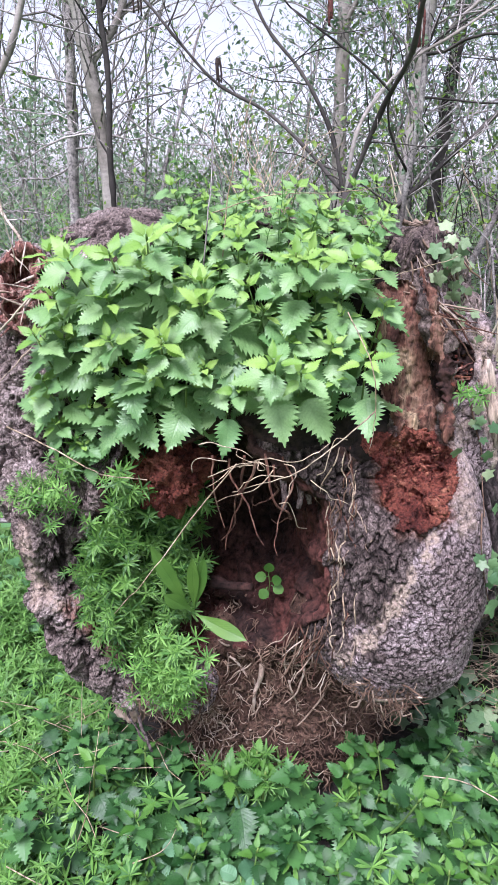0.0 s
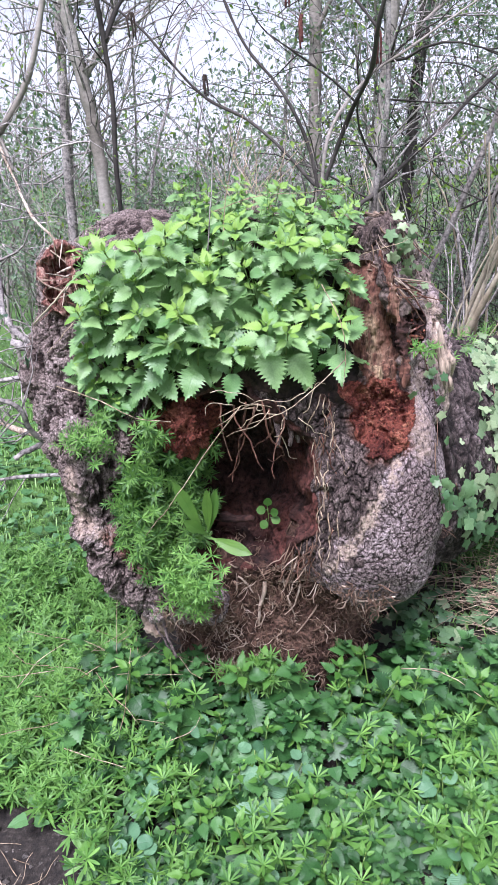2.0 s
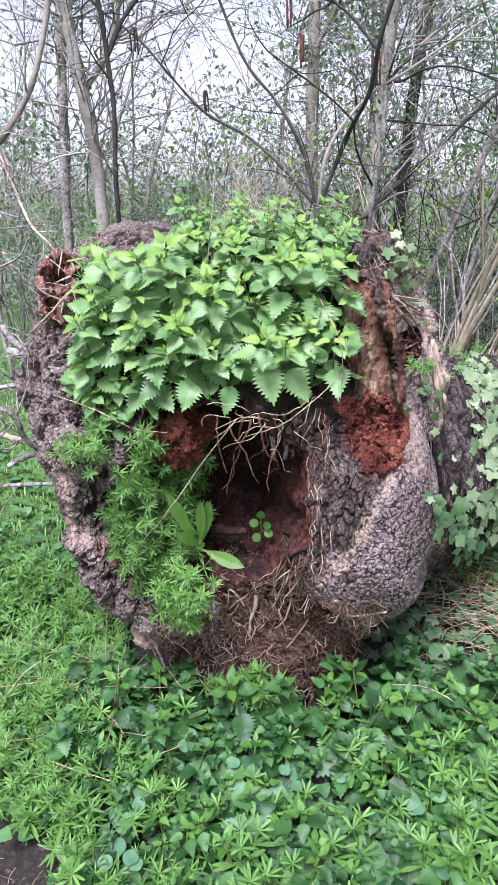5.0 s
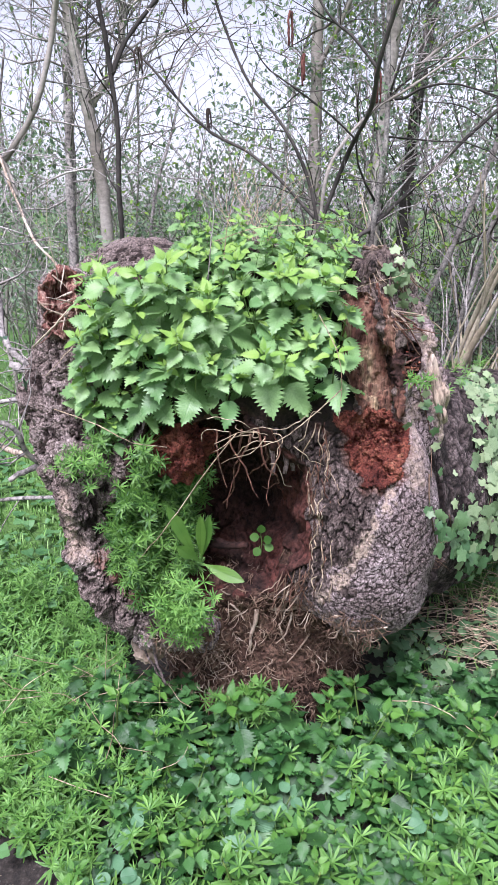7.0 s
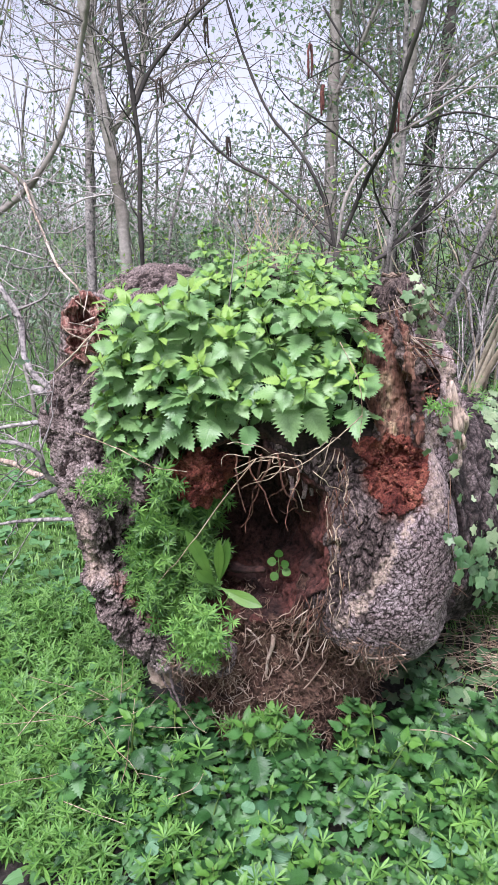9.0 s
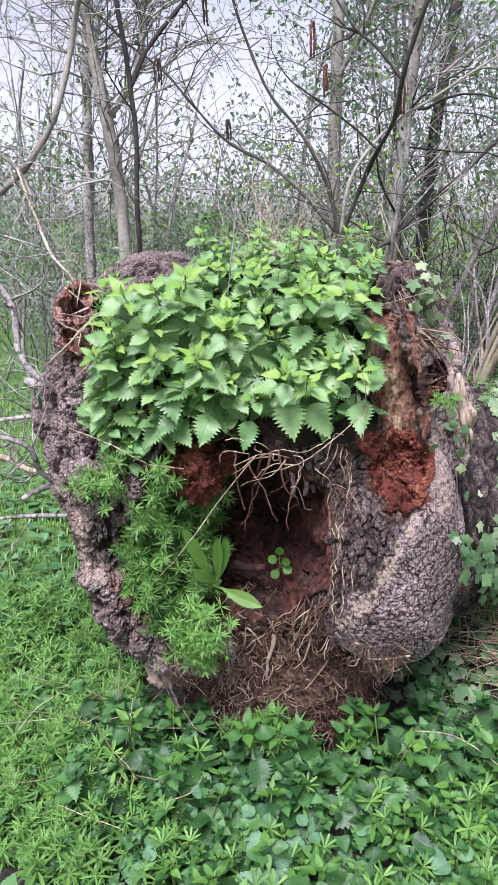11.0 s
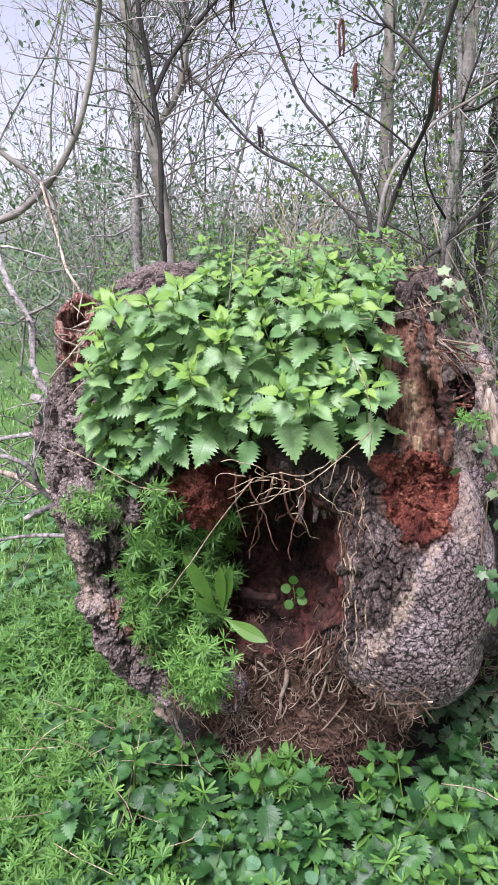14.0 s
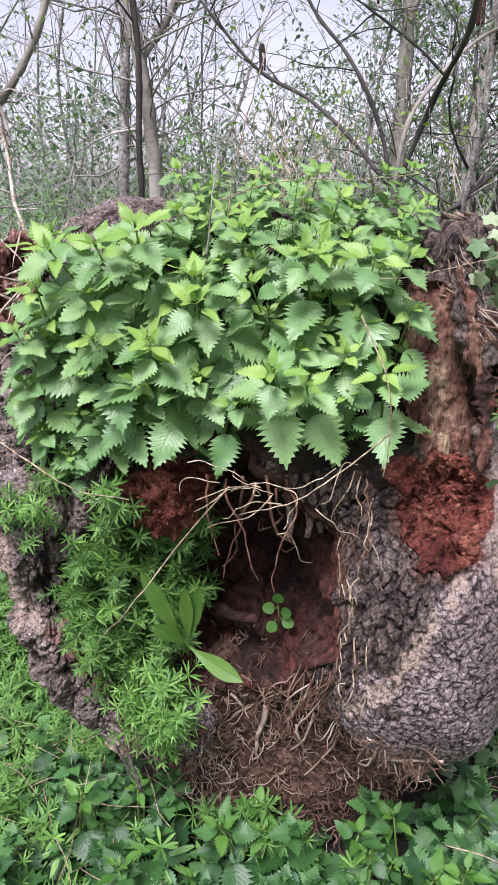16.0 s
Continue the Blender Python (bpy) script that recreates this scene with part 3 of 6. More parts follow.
def plates(p, size, squeeze=1.0, seed=0, crack=0.35):
    """Bark relief: raised plates with sunk cracks between, -0.5 to 0.75, and how deep each place lies in a crack."""
    q = p / size * (1, 1, squeeze)
    q = q + 0.55 * np.stack([vnoise(q * 0.9, seed + 20), vnoise(q * 0.9, seed + 21), vnoise(q * 0.9, seed + 22)], 1)
    f1, f2, own = worley(q, seed)
    up = steps(f2 - f1, 0.0, crack)
    return up * (0.75 + 0.5 * own) - 0.5, 1 - steps(f2 - f1, 0.02, crack * 1.25)


def refined(V, Q, pick):
    """Splits the picked four-sided faces into four."""
    q = Q[pick]
    e = np.sort(np.stack([q, np.roll(q, -1, 1)], -1).reshape(-1, 2), 1)
    key, back = np.unique(e[:, 0] * len(V) + e[:, 1], return_inverse=True)
    mid = (V[key // len(V)] + V[key % len(V)]) / 2
    m = len(V) + back.reshape(-1, 4)
    c = len(V) + len(mid) + np.arange(len(q))
    four = [np.stack([q[:, k], m[:, k], c, m[:, k - 1]], 1) for k in range(4)]
    return np.concatenate([V, mid, V[q].mean(1)]), np.concatenate([Q[~pick]] + four)


def make_trunk():
    log = thing("hollow_log", "rotting hollow log with scaly grey-brown bark and red crumbling wood", "log", (0.05, 0.15, 0.0))
    inv = log.matrix_basis.inverted()
    log_parts = []
    V, Q = skin(trunk_end, (-0.66, -0.30, -0.06), (0.56, 0.56, 1.42), 0.0056)
    V, Q = refined(V, Q, (V[Q][:, :, 1].min(1) < 0.22) | (V[Q][:, :, 2].max(1) > 1.22))
    N = slope_of(trunk_end, V)
    V = V - N * np.clip(0.8 * trunk_end(*V.T), -0.002, 0.002)[:, None]
    x, y, z = V.T
    hol, poc = hollow_of(x, y, z), pocket_of(x, y, z)
    nic, stu = niche_of(x, y, z), stub_hole_of(x, y, z)
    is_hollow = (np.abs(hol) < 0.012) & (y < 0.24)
    is_pocket = (np.abs(poc) < 0.012)
    is_niche = (np.abs(nic) < 0.010)
    is_stub = np.abs(stu) < 0.010
    wob = 0.03 * vnoise(V * 22, 3)
    is_roots = (z < 0.49 + wob + 0.10 * np.clip(-x - 0.05, -0.3, 0.0) - 0.40 * np.clip(x - 0.12, 0, 0.5)) & (x + wob < 0.26) & (x + wob > -0.11) & (y < 0.35) & (z < 0.52)
    is_roots |= (z < 0.35 + wob) & (x > -0.26)
    is_roots |= (np.abs(ell(x, y, z, (0.100, -0.020, 0.560), (0.036, 0.060, 0.048))) < 0.010) & (x < 0.135)
    is_hollow &= ~is_roots
    is_wood = (np.abs(gouge_of(x, y, z)) < 0.010) & (z > 0.985 + 0.5 * wob) & ~is_pocket
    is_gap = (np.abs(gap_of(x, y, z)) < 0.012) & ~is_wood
    # the gap's walls take the near-black leaf mould colour too
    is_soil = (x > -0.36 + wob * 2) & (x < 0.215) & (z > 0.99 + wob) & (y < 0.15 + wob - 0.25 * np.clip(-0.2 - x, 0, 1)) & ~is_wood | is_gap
    low = 0.020 * fbm(V * 7, 3, 9)
    left = steps(-x, 0.10, 0.25)
    stump = steps(z, 1.0, 1.05) * steps(x, 0.12, 0.2)
    brown = steps(0.255 + 0.35 * (z - 0.72) + 2 * wob - x, 0.0, 0.05) * steps(z, 0.50, 0.62) * (1 - left)
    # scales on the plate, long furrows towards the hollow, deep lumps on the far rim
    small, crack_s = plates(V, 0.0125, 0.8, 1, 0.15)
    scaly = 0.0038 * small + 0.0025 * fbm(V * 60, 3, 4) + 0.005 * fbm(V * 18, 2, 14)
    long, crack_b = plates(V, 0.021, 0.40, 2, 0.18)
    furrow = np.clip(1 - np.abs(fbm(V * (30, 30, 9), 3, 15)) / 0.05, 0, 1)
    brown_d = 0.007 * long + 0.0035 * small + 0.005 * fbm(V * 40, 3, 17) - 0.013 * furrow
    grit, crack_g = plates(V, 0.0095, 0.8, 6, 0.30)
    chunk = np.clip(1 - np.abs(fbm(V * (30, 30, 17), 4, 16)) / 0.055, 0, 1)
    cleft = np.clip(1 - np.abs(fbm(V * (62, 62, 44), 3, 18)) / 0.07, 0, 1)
    crust = fbm(V * (48, 48, 34), 4, 6)
    calm = 1 - 0.55 * steps(z, 1.18, 1.27)
    rough = 0.0030 * grit + 0.024 * crust + 0.012 * fbm(V * 16, 2, 19) - 0.015 * chunk - 0.007 * cleft
    strand = np.abs(np.sin(x * 120 + z * 45 + 7 * vnoise(V * (14, 14, 7), 60) + 2 * vnoise(V * 60, 65)))
    post = 0.008 * strand + 0.002 * small + 0.020 * fbm(V * (60, 60, 12), 3, 62) + 0.012 * fbm(V * 30, 2, 66)
    d = low + (scaly * (1 - brown) + brown_d * brown) * (1 - left) + rough * calm * left
    d = np.where(stump > 0, low + post * stump + (d - low) * (1 - stump), d)
    # colour darkened by painted shade: cracks, clefts, low crust, valleys between strands
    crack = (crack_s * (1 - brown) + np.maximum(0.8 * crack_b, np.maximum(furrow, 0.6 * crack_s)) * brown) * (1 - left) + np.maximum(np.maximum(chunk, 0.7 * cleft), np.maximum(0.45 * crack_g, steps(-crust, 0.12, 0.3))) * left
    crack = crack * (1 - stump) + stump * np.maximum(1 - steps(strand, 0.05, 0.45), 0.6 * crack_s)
    H = V[is_hollow]
    d[is_hollow] = 0.6 * low[is_hollow] + 0.026 * fbm(H * (30, 30, 18), 4, 30) + 0.006 * plates(H, 0.030, 0.5, 31)[0]
    crumbly = is_pocket | is_niche | is_stub
    R = V[crumbly]
    f1, f2, own = worley(R * 80 + 0.9 * np.stack([vnoise(R * 90, 50), vnoise(R * 90, 51), vnoise(R * 90, 52)], 1), 40)
    d[crumbly] = 0.024 * (0.5 - f1) * (0.3 + own) + 0.028 * fbm(R * 44, 4, 41)
    d = np.where(is_stub, 0.030 * fbm(V * (52, 52, 26), 4, 43), d)
    d = np.where(is_wood, 0.5 * low + 0.026 * fbm(V * (55, 55, 12), 4, 61) + 0.010 * fbm(V * 90, 3, 63), d)
    d = np.where(is_roots, low + 0.024 * fbm(V * 24, 4, 70) + 0.006 * small, d)
    d = np.where(is_soil, low + 0.014 * fbm(V * 40, 3, 80), d)
    V = V + N * d[:, None]
    F = V * (1, 0, 1)
    frayed = 0.013 * vnoise(V * 80, 64) + 0.010 * vnoise(V * 30, 67)
    pale = np.clip(1.4 - (near_line(F, (0.300, 0, 0.835), (0.235, 0, 0.70)) + frayed) / 0.009, 0, 1)
    pale = np.maximum(pale, np.clip(1.4 - (near_line(F, (0.235, 0, 0.70), (0.155, 0, 0.555)) + frayed) / 0.011, 0, 1)) * (y < 0.0)
    pale = np.maximum(pale, np.clip(1.2 - (near_line(F, (0.37, 0, 0.99), (0.365, 0, 0.86)) + frayed) / 0.026, 0, 1) * 0.65 * (y < 0.05))
    pale = np.maximum(pale, np.clip(1.3 - near_line(F, (0.405, 0, 1.15), (0.47, 0, 0.90)) / 0.022, 0, 1))
    pale = np.maximum(pale, np.clip(1.3 - near_line(F, (-0.442, 0, 0.815), (-0.440, 0, 0.66)) / 0.016, 0, 1) * (y < 0.03))
    pale = np.maximum(pale, np.clip(1.2 - near_line(F, (-0.425, 0, 0.685), (-0.395, 0, 0.655)) / 0.020, 0, 1) * 0.9 * (y < 0))
    pale = np.maximum(pale, 0.35 * stump * np.clip(0.3 + 1.4 * vnoise(V * (60, 60, 16), 79), 0, 1))
    rot = np.clip(1.3 - near_line(V, (-0.468, 0.0, 1.29), (-0.46, 0.0, 1.19)) / 0.045, 0, 1)
    rot = np.maximum(rot, np.clip(1.1 - near_line(F, (-0.375, 0, 0.645), (-0.29, 0, 0.53)) / 0.022, 0, 1) * 0.8 * (y < 0))
    rot = np.maximum(rot, np.clip(1.1 - np.abs(poc) / 0.025, 0, 1) * 0.7)
    rot = np.where(is_hollow, np.clip(steps(x, 0.020, 0.07) + 0.8 * steps(0.60 - z, 0.0, 0.05), 0, 1) * np.clip(0.6 + 0.9 * vnoise(V * 18, 77), 0, 1), rot)
    streak = np.clip(1.3 - near_line(F, (0.255, 0, 1.12), (0.275, 0, 1.00)) / 0.017, 0, 1)
    streak = np.maximum(streak, np.clip(1.2 - near_line(F, (0.205, 0, 1.22), (0.222, 0, 1.12)) / 0.010, 0, 1) * 0.7)
    pale = np.where(is_wood, streak * np.clip(0.6 + 1.2 * vnoise(V * (90, 90, 14), 78), 0, 1), pale)
    kind = np.zeros(len(V), int)
    kind[(left > 0.6) & (kind == 0)] = 7
    kind[(brown + 0.3 * vnoise(V * 60, 81) > 0.5) & (kind == 0)] = 9
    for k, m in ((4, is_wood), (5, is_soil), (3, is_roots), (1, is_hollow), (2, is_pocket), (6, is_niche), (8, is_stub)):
        kind[m] = k
    fk = kind[Q].max(1)
    fk[(fk == 9) & (kind[Q].min(1) > 0) & (kind[Q].min(1) < 7)] = kind[Q][(fk == 9) & (kind[Q].min(1) > 0) & (kind[Q].min(1) < 7)].min(1)
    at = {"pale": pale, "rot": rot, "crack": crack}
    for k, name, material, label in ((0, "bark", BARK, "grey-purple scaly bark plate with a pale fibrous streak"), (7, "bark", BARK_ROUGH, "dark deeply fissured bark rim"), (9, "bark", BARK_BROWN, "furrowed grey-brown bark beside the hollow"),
                                     (1, "hollow", HOLLOW, "dark red-brown hollow"), (2, "rot_pocket", ROT, "crumbly red rotten wood pocket"),
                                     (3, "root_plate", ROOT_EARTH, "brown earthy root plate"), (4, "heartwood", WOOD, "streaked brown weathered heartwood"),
                                     # niche takes the hollow's dark tone to darken its interior
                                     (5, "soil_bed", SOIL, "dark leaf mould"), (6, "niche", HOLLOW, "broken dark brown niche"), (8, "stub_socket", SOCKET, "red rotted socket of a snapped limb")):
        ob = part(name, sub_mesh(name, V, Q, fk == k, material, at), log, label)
        ob.matrix_parent_inverse = inv
        log_parts.append(ob)
    # the rest of the trunk, lying back among the trees
    n, m = 190, 260
    s, t = np.meshgrid(np.linspace(0, 1, n) ** 1.7, np.arange(m) / m * 2 * math.pi, indexing="ij")
    a, b = np.array((0.22, 0.36, 0.58)), np.array((1.65, 1.95, 0.28))
    ax = (b - a) / np.linalg.norm(b - a)
    side = np.cross(ax, (0, 0, 1))
    side /= np.linalg.norm(side)
    up = np.cross(side, ax)
    rad = 0.40 - 0.06 * s
    P = a + s[..., None] * (b - a) + rad[..., None] * (np.cos(t)[..., None] * side + np.sin(t)[..., None] * up)
    P = P.reshape(-1, 3)
    out = (np.cos(t)[..., None] * side + np.sin(t)[..., None] * up).reshape(-1, 3)
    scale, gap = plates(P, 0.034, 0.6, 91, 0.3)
    P = P + out * (0.05 * fbm(P * 4, 3, 90) + 0.007 * scale + 0.018 * fbm(P * 30, 3, 92))[:, None]
    faces = [(i * m + k, (i + 1) * m + k, (i + 1) * m + (k + 1) % m, i * m + (k + 1) % m) for i in range(n - 1) for k in range(m)]
    faces += [tuple(range(m)), tuple((n - 1) * m + k for k in range(m))[::-1]]
    h = Heap()
    h.put(P, faces)
    me = h.mesh("trunk", BARK_DARK)
    # the lying trunk's cracks get the same painted darkening
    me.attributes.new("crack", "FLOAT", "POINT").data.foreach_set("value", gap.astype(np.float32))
    ob = part("trunk", me, log, "dark furrowed bark of the lying trunk")
    ob.matrix_parent_inverse = inv
    log_parts.append(ob)
    return log, log_parts


hollow_log, trunk_parts = make_trunk()
TRUNK_INV = hollow_log.matrix_basis.inverted()


def trunk_piece(name, heap, material, label=""):
    ob = part(name, heap.mesh(name, material), hollow_log, label)
    ob.matrix_parent_inverse = TRUNK_INV
    return ob


def bvh_of(objects):
    from mathutils.bvhtree import BVHTree
    v, f = [], []
    for ob in objects:
        n = len(v)
        v += [x.co.copy() for x in ob.data.vertices]
        f += [tuple(k + n for k in p.vertices) for p in ob.data.polygons]
    return BVHTree.FromPolygons(v, f)


TREE = bvh_of(trunk_parts)


def meets(origin, target):
    """Where a line from origin towards target meets the trunk: the place and the way out of it."""
    o = Vector(origin)
    hit, normal, _, _ = TREE.ray_cast(o, (Vector(target) - o).normalized(), 5.0)
    return (np.array(hit), np.array(normal)) if hit else (None, None)


def front(x, z, y=-1.2):
    """The place on the trunk's face straight behind (x, z)."""
    return meets((x, y, z), (x, 1.0, z))


# roots that hang, cross and fringe the trunk
def wander(start, direction, length, n, rng, bend=0.35, fall=0.0):
    p, d = np.array(start, float), np.array(direction, float)
    d /= np.linalg.norm(d)
    out = [p.copy()]
    for _ in range(n):
        d = d + rng.normal(0, bend, 3) + (0, 0, -fall)
        d /= np.linalg.norm(d)
        p = p + d * length / n
        out.append(p.copy())
    return np.array(out)


def make_roots():
    rng = np.random.default_rng(11)
    # long pale roots hanging over the mouth of the hollow
    for x, z, ln, r, lean in ((-0.035, 0.985, 0.26, 0.0042, -0.05), (0.00, 0.99, 0.30, 0.0036, 0.10), (-0.015, 0.975, 0.22, 0.0034, -0.25), (0.03, 0.985, 0.18, 0.003, 0.2),
                              (-0.06, 0.98, 0.17, 0.0032, -0.3), (0.015, 0.97, 0.34, 0.0028, -0.1), (-0.09, 0.985, 0.14, 0.003, 0.1)):
        h = Heap()
        tube(h, spline(wander((x, -0.165, z), (lean, 0.06, -1), ln, 9, rng, 0.30, 0.16), 4), r * 0.75, r * 0.25, 6, 0, rng)
        trunk_piece("hanging_root", h, WOOD, "thin pale brown hanging root")
    # stouter dark roots at the roof of the hollow
    for x in (0.045, 0.07, 0.085):
        h = Heap()
        tube(h, spline(wander((x, -0.09, 0.985), (0.15 * (x - 0.06) / 0.03, -0.05, -1), 0.13, 5, rng, 0.18), 4), 0.009, 0.005, 8, 0, rng)
        trunk_piece("root", h, BARK_BROWN, "stout grey-brown root")
    # frayed wood strands down the edge of the plate
    for k in range(60):
        u = rng.random()
        x, z = 0.145 + 0.020 * rng.normal() - 0.015 * u, 0.99 - 0.40 * u
        lean, length, line = 0.15 * rng.normal(), 0.04 + 0.06 * rng.random(), []
        for t in np.linspace(0, 1, 5):
            p, n = front(x + lean * length * t + 0.003 * rng.normal(), z - length * t)
            if p is None or p[1] > -0.05 or line and abs(p[1] - line[-1][1]) > 0.02:
                break
            line.append(p + n * 0.001)
        if len(line) < 3:
            continue
        h = Heap()
        tube(h, spline(line, 3), 0.0022, 0.0010, 5, 0, rng, True)
        trunk_piece("strand", h, (WOOD, ROOT_PALE, STRAW, ROOT)[k % 4])
    # bundle bulging at the foot of the hollow's edge
    for k in range(30):
        u = rng.random()
        p, n = front(0.068 + 0.060 * rng.random() - 0.01 * u, 0.630 - 0.08 * u)
        if p is None:
            continue
        h = Heap()
        tube(h, spline(wander(np.array((p[0], min(p[1], 0.02), p[2])) + n * 0.006, (-0.25 + 0.3 * rng.normal(), -0.35, -1), 0.05 + 0.05 * rng.random(), 5, rng, 0.22), 3), 0.0020, 0.0010, 5, 0, rng, True)
        trunk_piece("root", h, (ROOT, WOOD, ROOT_PALE, ROOT, WOOD, ROOT)[k % 6])
    # large single roots and splinters on the root plate
    for x, z, dx, dz, ln, r in ((0.006, 0.450, -0.06, -1, 0.14, 0.0065), (0.04, 0.452, 1, 0.15, 0.09, 0.0045), (0.09, 0.43, 0.0, -1, 0.10, 0.003), (-0.08, 0.47, 0.8, -0.6, 0.06, 0.003),
                                (0.01, 0.19, 0.5, -1, 0.08, 0.005), (0.14, 0.36, -0.6, -0.8, 0.10, 0.003), (0.06, 0.40, 0.1, -1, 0.12, 0.0028)):
        p, n = front(x, z)
        if p is None:
            continue
        h = Heap()
        tube(h, spline(wander(p + n * 0.012, (dx, -0.2, dz), ln, 5, rng, 0.18), 4), r, r * 0.5, 7, 0, rng)
        trunk_piece("root", h, ROOT_PALE, "broken pale brown root end")
    # mat of fine roots
    h, h2 = Heap(), Heap()
    for k in range(1500):
        x, z = 0.015 + 0.28 * (rng.random() * 2 - 1), 0.10 + 0.44 * rng.random() ** 0.8
        p, n = front(x, z)
        if p is None or p[1] > 0.3:
            continue
        d = np.array((rng.normal() * 0.9 + 1.3 * (x - 0.03), -0.25, -0.75 + 0.8 * rng.normal()))
        tube(h2 if rng.random() < (0.45 if x < 0.0 and z < 0.42 else 0.12) else h, spline(wander(p + n * (0.002 + 0.014 * rng.random()), d, 0.02 + 0.05 * rng.random() ** 1.5, 5, rng, 0.50), 2), 0.0010 + 0.0026 * rng.random() ** 3, 0.0008, 4, pointed=True)
    for heap, m in ((h, ROOT), (h2, ROOT_PALE)):
        tagged(trunk_piece("root_mat", heap, m, "tangle of fine brown roots"), kind="stuff")
    # broken lump of red wood in the roof of the hollow
    bm = bmesh.new()
    bmesh.ops.create_icosphere(bm, subdivisions=5, radius=1.0)
    P = np.array([v.co for v in bm.verts])
    f1, f2, own = worley(P * 3.2, 44)
    rr = 1 + 0.45 * fbm(P * 2.2, 4, 45) - 0.30 * f1 + 0.36 * fbm(P * (13.0, 13.0, 6.0), 3, 46)
    for v, r in zip(bm.verts, rr):
        v.co = Vector((v.co.x * 0.088 * r - 0.185, v.co.y * 0.075 * r - 0.045, v.co.z * 0.080 * r + 0.895))
    me = bpy.data.meshes.new("rot_lump")
    bm.to_mesh(me)
    bm.free()
    me.polygons.foreach_set("use_smooth", [True] * len(me.polygons))
    me.materials.append(ROT)
    ob = part("rot_lump", me, hollow_log, "broken lump of orange-red rotten wood")
    ob.matrix_parent_inverse = TRUNK_INV
    # crumbs of red wood in the pocket, on the lump and in the niche
    crumbs = (Heap(), Heap(), Heap())
    corners = np.array([(1, 0, 0), (-1, 0, 0), (0, 1, 0), (0, -1, 0), (0, 0, 1), (0, 0, -1)], float)
    for k in range(900):
        if k % 6 == 0:
            x, z = -0.185 + 0.05 * rng.normal(), 0.895 + 0.045 * rng.normal()
        elif k % 13 == 0:
            x, z = 0.366 + 0.02 * rng.normal(), 1.085 + 0.02 * rng.normal()
        else:
            x, z = 0.268 + 0.036 * rng.normal(), 0.945 + 0.036 * rng.normal()
        p, n = front(x, z)
        if p is None:
            continue
        if k % 6 and k % 13 and pocket_of(p[0], p[1], p[2]) > 0.004:
            continue
        if k % 6 == 0:
            u = np.array((rng.normal() * 0.5, -1, rng.normal() * 0.5))
            u /= np.linalg.norm(u)
            p = np.array((-0.185, -0.045, 0.895)) + u * (0.076, 0.066, 0.070)
        r = 0.0018 + 0.0045 * rng.random() ** 2
        q = (corners * r * (0.5 + 1.1 * rng.random((6, 1))) * (1.2, 0.8, 0.8)) @ np.array(Euler(tuple(rng.random(3) * 6)).to_matrix())
        crumbs[k % 3].put(q + p, [(0, 2, 4), (2, 1, 4), (1, 3, 4), (3, 0, 4), (2, 0, 5), (1, 2, 5), (3, 1, 5), (0, 3, 5)])
    for heap, m in zip(crumbs, (ROT, ROT_PALE, ROT)):
        me = heap.mesh("crumbled_wood", m, False)
        ob = part("crumbled_wood", me, hollow_log, "loose crumbled red rotten wood")
        ob.matrix_parent_inverse = TRUNK_INV
        tagged(ob, kind="stuff")
    # torn slivers round the snapped limb
    for k in range(30):
        a = 6.28 * rng.random()
        x, z = -0.463 + 0.040 * math.cos(a), 1.245 + 0.072 * math.sin(a)
        p, n = front(x, z)
        if p is None or p[1] > 0.2:
            continue
        h = Heap()
        tube(h, wander(p + n * 0.004, (-0.6 * math.cos(a) + 0.3 * rng.normal(), -0.5, -0.9 * math.sin(a) + 0.3 * rng.normal() - 0.3), 0.03 + 0.045 * rng.random(), 4, rng, 0.12), 0.003 * (0.5 + rng.random()), 0.001, 4, 0, rng, True)
        trunk_piece("sliver", h, (SOCKET, PALE_WOOD, ROOT_PALE)[k % 3])
    # stick stub standing inside the hollow
    h = Heap()
    tube(h, spline([(-0.125, 0.05, 0.60), (-0.07, 0.02, 0.607), (-0.022, -0.005, 0.620)], 4), 0.014, 0.008, 9, 0.0015, rng)
    trunk_piece("branch_stub", h, HOLLOW, "short dark snapped branch stub")
    # torn pale splinters of the shell and fibres of the stump
    for dx, top, bottom, r in ((0.0, 1.11, 0.86, 0.013), (-0.014, 1.09, 0.94, 0.008), (0.012, 1.04, 0.83, 0.010), (0.0, 0.98, 0.80, 0.008)):
        q = [front(0.405 + dx + 0.065 * (1.17 - z) / 0.24, z) for z in np.linspace(top, bottom, 6)]
        q = [p + n * 0.003 for p, n in q if p is not None and p[1] < 0.3]
        if len(q) > 2:
            h = Heap()
            tube(h, spline(q, 3), r, r * 0.8, 6, 0.0015, rng, True)
            trunk_piece("splinter", h, PALE_WOOD, "bleached torn wood splinter")
    for k in range(80):
        u = rng.random()
        x, z = 0.235 + 0.125 * rng.random(), 1.20 + 0.135 * u
        if x < 0.30 and z < 1.25:
            x += 0.05
        p, n = front(x, z)
        if p is None or p[1] > 0.2:
            continue
        h = Heap()
        tube(h, spline(wander(p + n * 0.003, (0.22 + 0.22 * rng.normal(), 0.0, -1), 0.03 + 0.06 * rng.random(), 5, rng, 0.16), 3), 0.0020 * (0.5 + rng.random()), 0.0009, 5, 0, rng, True)
        trunk_piece("fibre", h, (BARK_BROWN, ROOT, BARK_ROUGH, ROOT_PALE, BARK, BARK_BROWN)[k % 6])
